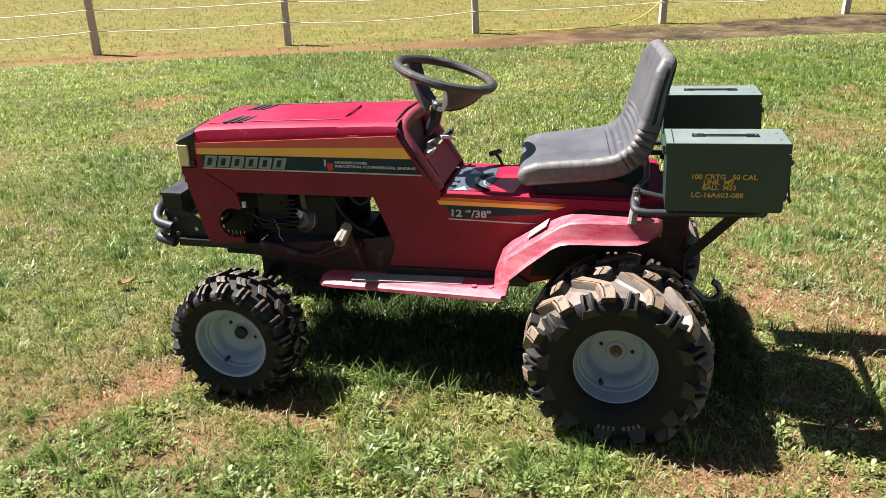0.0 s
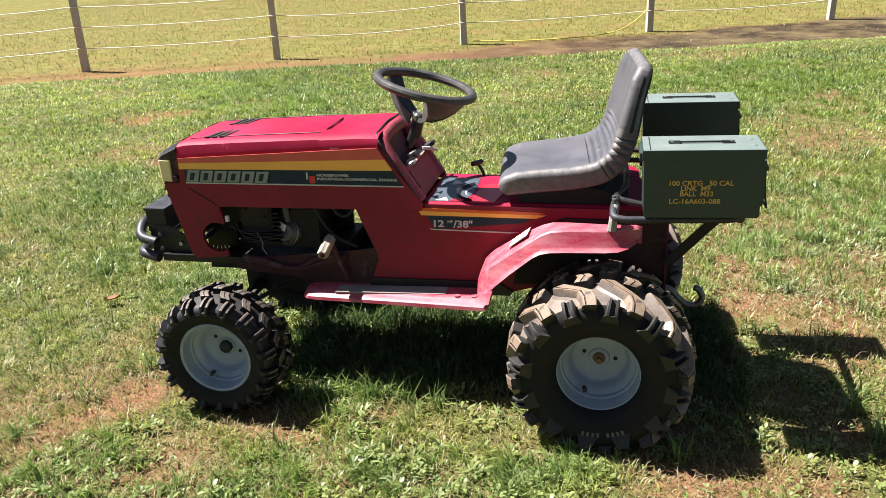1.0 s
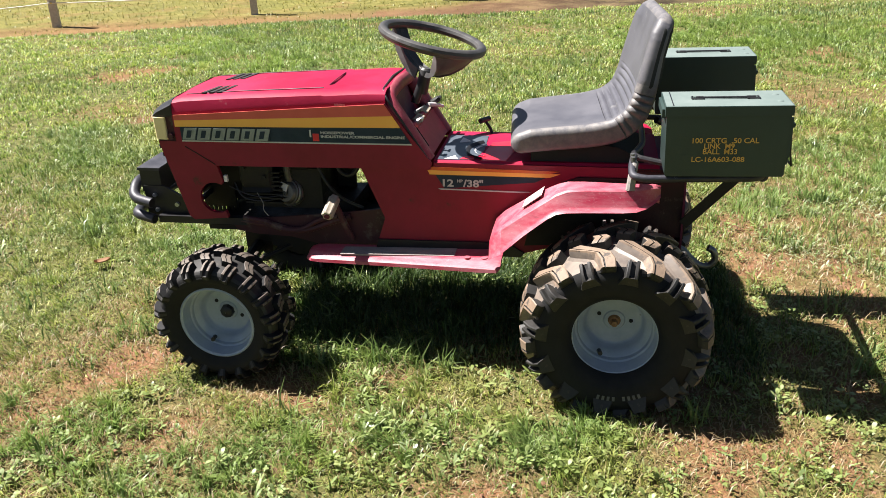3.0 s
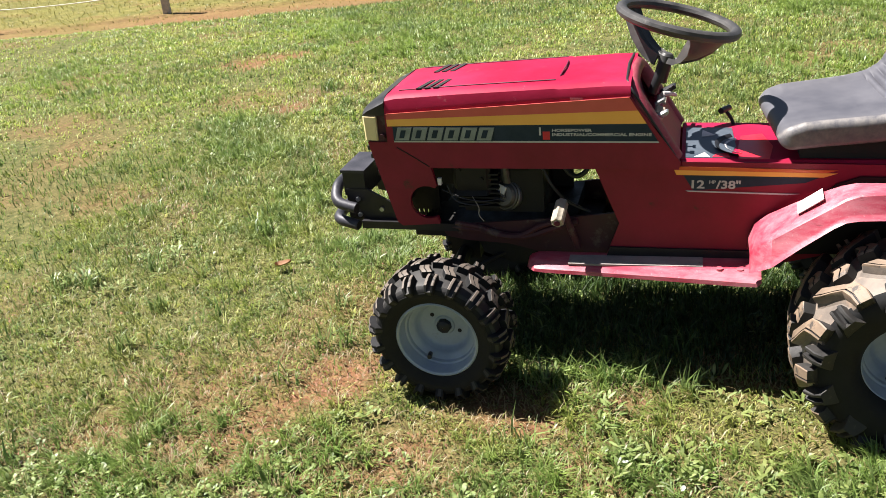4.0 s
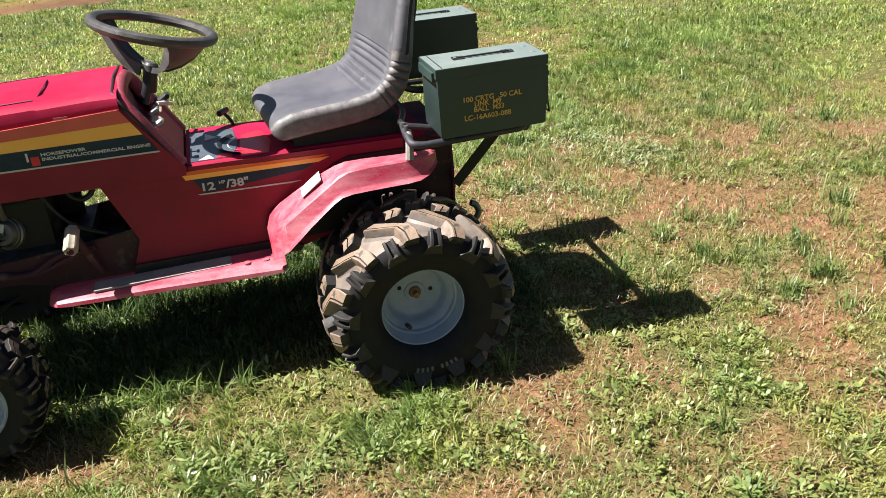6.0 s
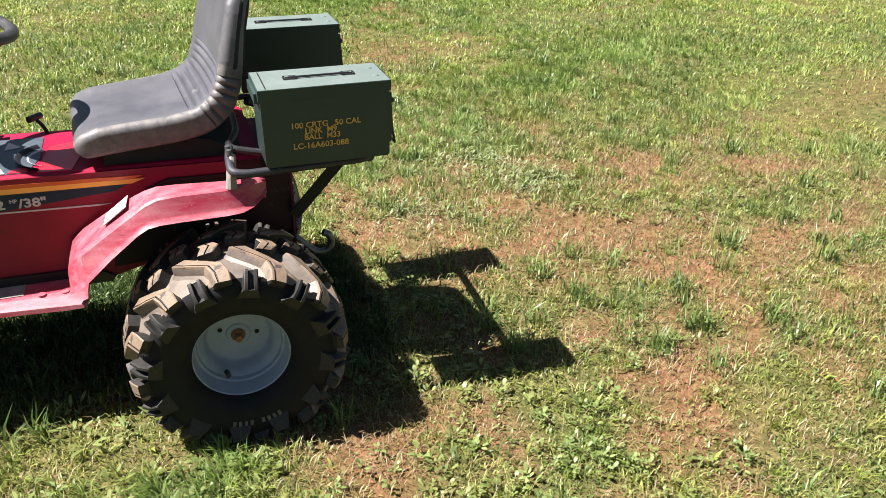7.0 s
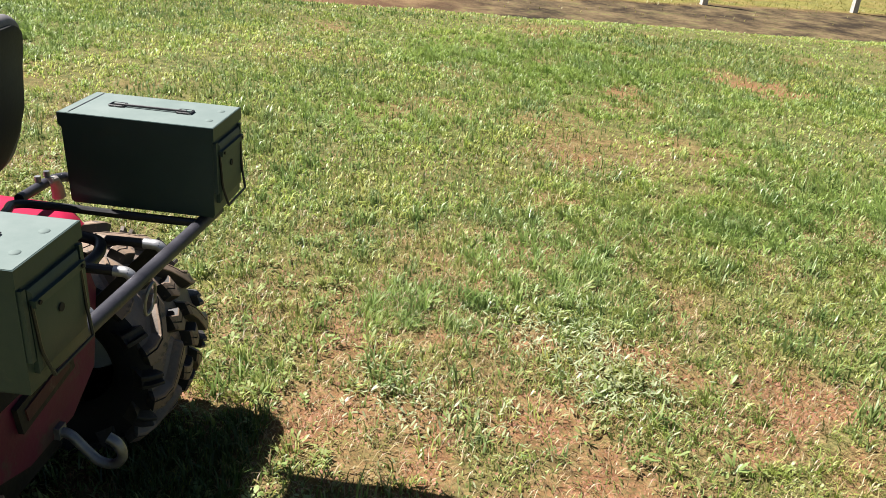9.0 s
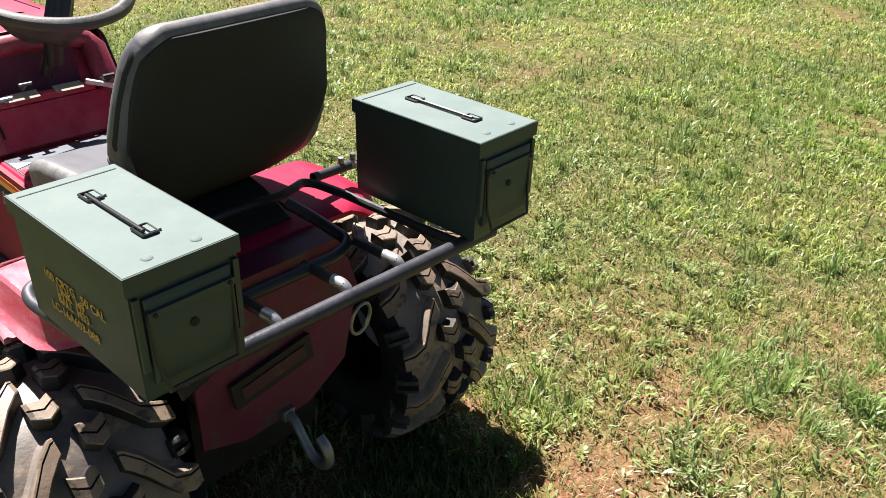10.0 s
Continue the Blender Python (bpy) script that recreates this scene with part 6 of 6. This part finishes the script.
def cluster(name, co, tri, material, label, category):
    n, k = co.shape[:2]
    faces = (np.arange(n)[:, None, None] * k + tri[None]).reshape(-1, 3)
    me = bpy.data.meshes.new(name)
    me.vertices.add(n * k), me.loops.add(faces.size), me.polygons.add(len(faces))
    me.vertices.foreach_set("co", co.ravel())
    me.loops.foreach_set("vertex_index", faces.ravel())
    me.polygons.foreach_set("loop_start", np.arange(0, faces.size, 3))
    me.update(calc_edges=True)
    me.materials.append(material)
    return tagged(new(name, me), label, category, kind="stuff")


def scatter(n, x0, x1, y0, y1, thin=1.0):
    x, y = rng.uniform(x0, x1, n), rng.uniform(y0, y1, n)
    keep = rng.uniform(0, 1, n) > soil_at(x, y) * thin
    return x[keep], y[keep]


def lawn(n, x0, x1, y0, y1, size, wide, material, name, label, soft=0.7, lean=(0.3, 1.35)):
    x, y = scatter(n, x0, x1, y0, y1, 0.93)
    edge = np.minimum(np.minimum(x - x0, x1 - x), np.minimum(y - y0, y1 - y)) / soft
    keep = rng.uniform(0, 1, len(x)) < edge + 0.5 * field(x, y, 2.5, 44, 3) * edge
    x, y = x[keep], y[keep]
    g = field(x, y, 13 if size < 0.03 else 6, 17, 3)
    keep = rng.uniform(0, 1, len(x)) < np.clip((g - 0.26) * 3.4, 0.34, 1)
    x, y, g = x[keep], y[keep], g[keep]
    tall = 0.9 * (g - 0.45) + 0.40 + 0.75 * field(x, y, 1.6, 61, 3) + 0.9 * np.clip(field(x, y, 11, 62, 2) - 0.42, 0, 1)
    ln = size * tall * rng.uniform(0.55, 1.25, len(x))
    blades(name, x, y, ln, wide * rng.uniform(0.7, 1.2, len(x)), rng.uniform(lean[0], lean[1], len(x)), material, label, "grass")


def turf(clumps, x0, x1, y0, y1, each, size, wide, material, name, label, fade=0.7, power=1.0):
    """Grass in small clumps: the blades of each lean outwards from its root, all a little the same way."""
    cx, cy = rng.uniform(x0, x1, clumps), y0 + (y1 - y0) * rng.uniform(0, 1, clumps) ** power
    edge = np.minimum(np.minimum(cx - x0, x1 - cx), np.minimum(cy - y0, y1 - cy)) / fade
    g = 0.25 + 0.45 * lush_at(cx, cy) + 0.4 * (field(cx, cy, 2.6, 17, 4) - 0.4)
    keep = (rng.uniform(0, 1, clumps) < edge) & (rng.uniform(0, 1, clumps) > soil_at(cx, cy) * 1.05) & (rng.uniform(0, 1, clumps) < np.clip((g - 0.22) * 3.0, 0.18, 1))
    cx, cy, g = cx[keep], cy[keep], g[keep]
    q = (each * rng.uniform(0.35, 1.5, len(cx)) * np.clip(g * 2, 0.6, 1.5)).astype(int) + 3
    k = np.repeat(np.arange(len(cx)), q)
    n = len(k)
    spread = (rng.uniform(0.006, 0.022, len(cx)) * (0.6 + size / 0.05))[k]
    th, rad = rng.uniform(0, 2 * np.pi, n), np.abs(rng.normal(0, 1, n))
    x, y = cx[k] + np.cos(th) * rad * spread, cy[k] + np.sin(th) * rad * spread
    comb = (6.28 * field(cx, cy, 0.9, 52, 2))[k]
    ax, ay = np.cos(th) * rad + 0.7 * np.cos(comb) + rng.normal(0, 0.35, n), np.sin(th) * rad + 0.7 * np.sin(comb) + rng.normal(0, 0.35, n)
    tall = (rng.uniform(0.55, 1.25, len(cx)) * (0.55 + 0.9 * g))[k]
    blades(name, x, y, size * tall * rng.uniform(0.5, 1.15, n), wide * rng.uniform(0.6, 1.25, n), np.clip(0.58 + 0.34 * rad + rng.normal(0, 0.22, n), 0.1, 1.4), material, label, "grass", way=np.arctan2(ay, ax))


lawn(240000, -3.3, 4.0, 0.75, 4.9, 0.026, 0.0034, LAWN, "lawn_grass", "short uneven green and yellowing lawn grass")
turf(15000, -3.2, 3.9, 0.8, 5.2, 26, 0.054, 0.0036, LAWN, "lawn_clumps", "clumps of green and yellowing lawn grass", 0.5, 1.15)
turf(10000, -6.0, 7.0, 4.4, 9.0, 17, 0.066, 0.0056, BRIGHT, "lawn_clumps", "clumps of bright lawn grass on the slope")
lawn(120000, -5.8, 7.0, 3.9, 8.2, 0.046, 0.0076, BRIGHT, "lawn_grass", "green lawn grass thinning towards the fence", lean=(0.65, 1.45))
lawn(110000, -9.5, 10.0, 6.4, 12.0, 0.042, 0.0105, BRIGHT, "lawn_grass", "pale lawn grass at the brow of the slope", lean=(0.65, 1.45))
lawn(16000, 3.2, 7.0, 1.3, 4.8, 0.035, 0.0060, LAWN, "lawn_grass", "short green lawn grass")
lawn(80000, -13, 14, -9, 9, 0.042, 0.0110, LAWN, "lawn_grass", "coarser lawn grass all round the tractor", 4.0)
x, y = scatter(60000, -26, 22, 17, 46, 0.95)
k = y > fence_y(x) - 3
x, y = x[k], y[k]
blades("pasture_grass", x, y, 0.085 * rng.uniform(0.5, 1.3, len(x)), 0.022 * np.ones(len(x)), rng.uniform(0.5, 1.3, len(x)), OLIVEGRASS, "short olive-yellow pasture grass beyond the fence", "grass")
# lush patches
x, y = scatter(150000, -5, 6, 1.1, 9.4, 1.0)
k = field(x, y, 0.8, 91, 4) + 0.10 * rng.normal(size=len(x)) > 0.58
x, y = x[k], y[k]
blades("lush_grass", x, y, 0.048 * rng.uniform(0.6, 1.25, len(x)), 0.005 * rng.uniform(0.7, 1.2, len(x)) * (0.75 + y / 8), rng.uniform(0.15, 0.9, len(x)), LUSH, "brighter lush grass growing in patches", "grass")
# longer grass the mower never reaches below the tractor, green darkened to deepen shade
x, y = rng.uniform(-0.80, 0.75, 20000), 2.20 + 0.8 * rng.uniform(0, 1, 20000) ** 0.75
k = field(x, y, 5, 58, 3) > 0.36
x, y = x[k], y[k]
SHADE_GRASS = grass_mat("shade_darkened_blades", [(0.0, (0.018, 0.042, 0.010)), (0.5, (0.050, 0.095, 0.022)), (1.0, (0.12, 0.18, 0.048))], dry=(0.07, 0.09, 0.026))
blades("long_grass", x, y, (0.030 + 0.035 * np.clip((y - 2.24) / 0.2, 0, 1)) * rng.uniform(0.5, 1.3, len(x)), 0.0042 * rng.uniform(0.7, 1.3, len(x)), rng.uniform(0.1, 0.9, len(x)), SHADE_GRASS, "longer grass below the tractor, its green darkened for shade", "grass")
# dry clippings lying about
x, y = rng.uniform(-2.7, 3.3, 150000), 1.0 + 4.5 * rng.uniform(0, 1, 150000) ** 1.3
bare = soil_at(x, y)
k = rng.uniform(0, 1, len(x)) < np.clip(0.10 + bare * (1.2 - bare) * 2.6, 0, 1) * (0.35 + 1.0 * field(x, y, 5, 33, 3))
x, y = x[k], y[k]
blades("dry_clippings", x, y, rng.uniform(0.015, 0.055, len(x)), rng.uniform(0.0014, 0.0032, len(x)), rng.uniform(1.25, 1.55, len(x)), STRAW, "dry straw-coloured clippings lying in the lawn", "dry grass", 0.014)
# short flat leaves lying close to the soil
MOWN = grass_mat("mown_leaves", [(0.0, (0.03, 0.045, 0.012)), (0.25, (0.08, 0.13, 0.028)), (0.55, (0.20, 0.25, 0.07)), (0.80, (0.29, 0.28, 0.12)), (1.0, (0.40, 0.35, 0.21))], trans=0.25)
x, y = rng.uniform(-2.6, 3.2, 120000), 1.05 + 3.6 * rng.uniform(0, 1, 120000) ** 1.4
k = rng.uniform(0, 1, len(x)) > soil_at(x, y) * 0.82
x, y = x[k], y[k]
blades("mown_grass", x, y, rng.uniform(0.010, 0.026, len(x)), rng.uniform(0.0028, 0.0055, len(x)), rng.uniform(0.8, 1.4, len(x)), MOWN, "short mown leaves matted close to the soil", "grass", 0.010)
# taller tufts
TUFTS = [(-0.56, 2.20), (-0.50, 2.26), (-0.63, 2.22), (-0.27, 2.20), (-0.33, 2.25), (-0.20, 2.22), (-0.42, 2.24), (1.02, 2.28), (1.05, 2.34), (1.32, 2.49), (1.38, 2.30), (1.95, 2.33), (1.61, 2.07), (1.45, 2.00), (1.89, 2.00),
         (1.69, 2.22), (2.42, 2.38), (1.87, 1.90), (1.56, 1.88), (1.48, 2.59), (2.08, 2.48), (0.79, 3.44), (1.24, 3.67), (1.22, 3.20), (1.26, 3.37), (0.50, 2.0), (-0.95, 2.3), (-1.3, 2.9), (1.92, 2.05), (1.64, 2.03)]
tx, ty = [], []
for a, b in TUFTS:
    q = rng.integers(18, 40)
    tx.append(a + rng.normal(0, 0.020, q)), ty.append(b + rng.normal(0, 0.020, q))
for _ in range(360):
    a, b, q = rng.uniform(-2.6, 3.2), 1.15 + 4.6 * rng.uniform() ** 1.2, rng.integers(8, 40)
    if soil_at(np.array([a]), np.array([b]))[0] > 0.45:
        continue
    tx.append(a + rng.normal(0, 0.022, q)), ty.append(b + rng.normal(0, 0.022, q))
x, y = np.concatenate(tx), np.concatenate(ty)
blades("grass_tufts", x, y, rng.uniform(0.04, 0.120, len(x)), rng.uniform(0.0035, 0.0075, len(x)), rng.uniform(0.25, 1.15, len(x)), TUFT, "taller broad-bladed grass tufts standing in the lawn", "grass")


# crumbs of clay on the bare patches
CLOD = surface("clay_crumbs", (0.15, 0.068, 0.038), (0.25, 0.13, 0.078), 9, (0.85, 0.98), 0, 0.3, 200, ((0.11, 0.05, 0.03), 0.55, 40))
x, y = rng.uniform(-2.6, 3.3, 160000), rng.uniform(1.05, 5.0, 160000)
k = (rng.uniform(0, 1, len(x)) < soil_at(x, y) * 0.9) & ~trodden(x, y)
x, y = x[k], y[k]
s, a = rng.uniform(0.002, 0.008, len(x)), rng.uniform(0, 6.28, len(x))
z = height_at(x, y)
corner = [np.stack([x + np.cos(a + q) * s * w, y + np.sin(a + q) * s * w, z - 0.002], -1) for q, w in ((0, 1), (2.0, 0.8), (4.1, 1.1))]
co = np.stack(corner + [np.stack([x + s * 0.2 * np.cos(a * 3), y + s * 0.2 * np.sin(a * 5), z + s * rng.uniform(0.5, 1.1, len(x))], -1)], 1)
cluster("soil_crumbs", co, np.array([[0, 1, 3], [1, 2, 3], [2, 0, 3]]), CLOD, "small crumbs of dry red clay", "soil")


def leaves(name, x, y, size, material, label, slim=1.0, way=None):
    keep = ~trodden(x, y)
    x, y, size = x[keep], y[keep], size[keep]
    n = len(x)
    a, t = rng.uniform(0, 2 * np.pi, n) if way is None else way[keep], rng.uniform(-0.1, 0.9, n)
    z = height_at(x, y) + rng.uniform(0.004, 0.030, n)
    shape = np.array([(0.0, 0.0), (0.35, -0.26), (0.75, -0.24), (1.0, 0.0), (0.75, 0.24), (0.35, 0.26)])
    u, v = shape[:, 0][None] * size[:, None], shape[:, 1][None] * size[:, None] * slim
    ca, sa = np.cos(a)[:, None], np.sin(a)[:, None]
    flat, lift = u * np.cos(t)[:, None], u * np.sin(t)[:, None] + np.abs(v) * 0.4
    co = np.stack([x[:, None] + ca * flat - sa * v, y[:, None] + sa * flat + ca * v, z[:, None] + lift], -1)
    return cluster(name, co, np.array([[0, 1, 5], [1, 2, 4], [1, 4, 5], [2, 3, 4]]), material, label, "weeds")


def rosettes(n, x0, x1, y0, y1, power, limit, size, material, label, slim, seed, lean=0.0):
    cx, cy = rng.uniform(x0, x1, n), y0 + (y1 - y0) * rng.uniform(0, 1, n) ** power
    k = (field(cx, cy, 1.3, seed, 4) + lean * np.clip(2.0 - cy, 0, 1) + 0.05 * rng.normal(size=n) > limit) & (rng.uniform(0, 1, n) > soil_at(cx, cy) * 0.9)
    cx, cy = cx[k], cy[k]
    q = rng.integers(8, 18, len(cx))
    k = np.repeat(np.arange(len(cx)), q)
    a = rng.uniform(0, 2 * np.pi, len(k))
    s = size * rng.uniform(0.6, 1.4, len(cx))[k] * rng.uniform(0.6, 1.2, len(k))
    r = s * rng.uniform(0.1, 0.9, len(k))
    leaves("broadleaf_weeds", cx[k] + np.cos(a) * r, cy[k] + np.sin(a) * r, s, material, label, slim, a + rng.normal(0, 0.35, len(k)))


rosettes(8000, -2.6, 3.2, 1.02, 5.2, 1.6, 0.60, 0.0145, WEED, "low broad-leaved weeds spread through the lawn", 0.95, 71, 0.14)
rosettes(1800, -2.6, 3.2, 1.02, 5.5, 1.3, 0.60, 0.026, WEED, "long narrow weed leaves in flat rosettes", 0.45, 171, 0.05)
px, py = [], []
for a, b, r, q in ((1.66, 3.25, 0.10, 500), (1.52, 3.49, 0.12, 500), (1.06, 3.13, 0.09, 220), (1.75, 3.3, 0.1, 250), (-0.236, 1.815, 0.03, 20), (-0.365, 1.884, 0.03, 20), (1.3, 3.0, 0.1, 150)):
    px.append(a + rng.normal(0, r, q)), py.append(b + rng.normal(0, r, q))
x, y = np.concatenate(px), np.concatenate(py)
leaves("silvery_weeds", x, y, rng.uniform(0.010, 0.030, len(x)), SILVER, "pale silvery weed patch in the lawn", 0.42)


# small things lying in the grass
def curled_leaf(x, y, s, turn, material, name, label, category):
    bm = bmesh.new()
    rows = []
    for i in range(7):
        u = i / 6
        w = s * 0.32 * math.sin(math.pi * min(1, u * 0.92 + 0.06)) * (1 + 0.15 * math.sin(9 * u))
        rows.append([(s * (u - 0.5), v * w, s * 0.18 * v * v + s * 0.25 * (u - 0.4) ** 2 + 0.02) for v in (-1, -0.5, 0, 0.5, 1)])
    vs = [[bm.verts.new(p) for p in r] for r in rows]
    for a, b in zip(vs, vs[1:]):
        for k in range(4):
            bm.faces.new((a[k], a[k + 1], b[k + 1], b[k]))
    ob = part(name, bm, material)
    ob.matrix_world = pose(x, y, float(height_at(np.array([x]), np.array([y]))[0]) + 0.004, 0, 0, turn)
    return tagged(ob, label, category)


DEADLEAF = surface("dead_leaf", (0.26, 0.13, 0.065), (0.34, 0.19, 0.10), 60, (0.7, 0.9), 0, 0.4, 200)
PETAL = surface("white_petal", (0.72, 0.72, 0.68), (0.80, 0.80, 0.76), 60, (0.6, 0.8), 0, 0.1, 200)
curled_leaf(-1.641, 2.846, 0.062, 30, DEADLEAF, "dead_leaf", "curled brown dead leaf lying in the lawn", "leaf")
curled_leaf(-0.236, 1.815, 0.018, 70, PETAL, "white_petal", "small white petal lying among the weeds", "petal")
curled_leaf(-0.365, 1.884, 0.016, 10, PETAL, "white_petal", "small white petal lying among the weeds", "petal")
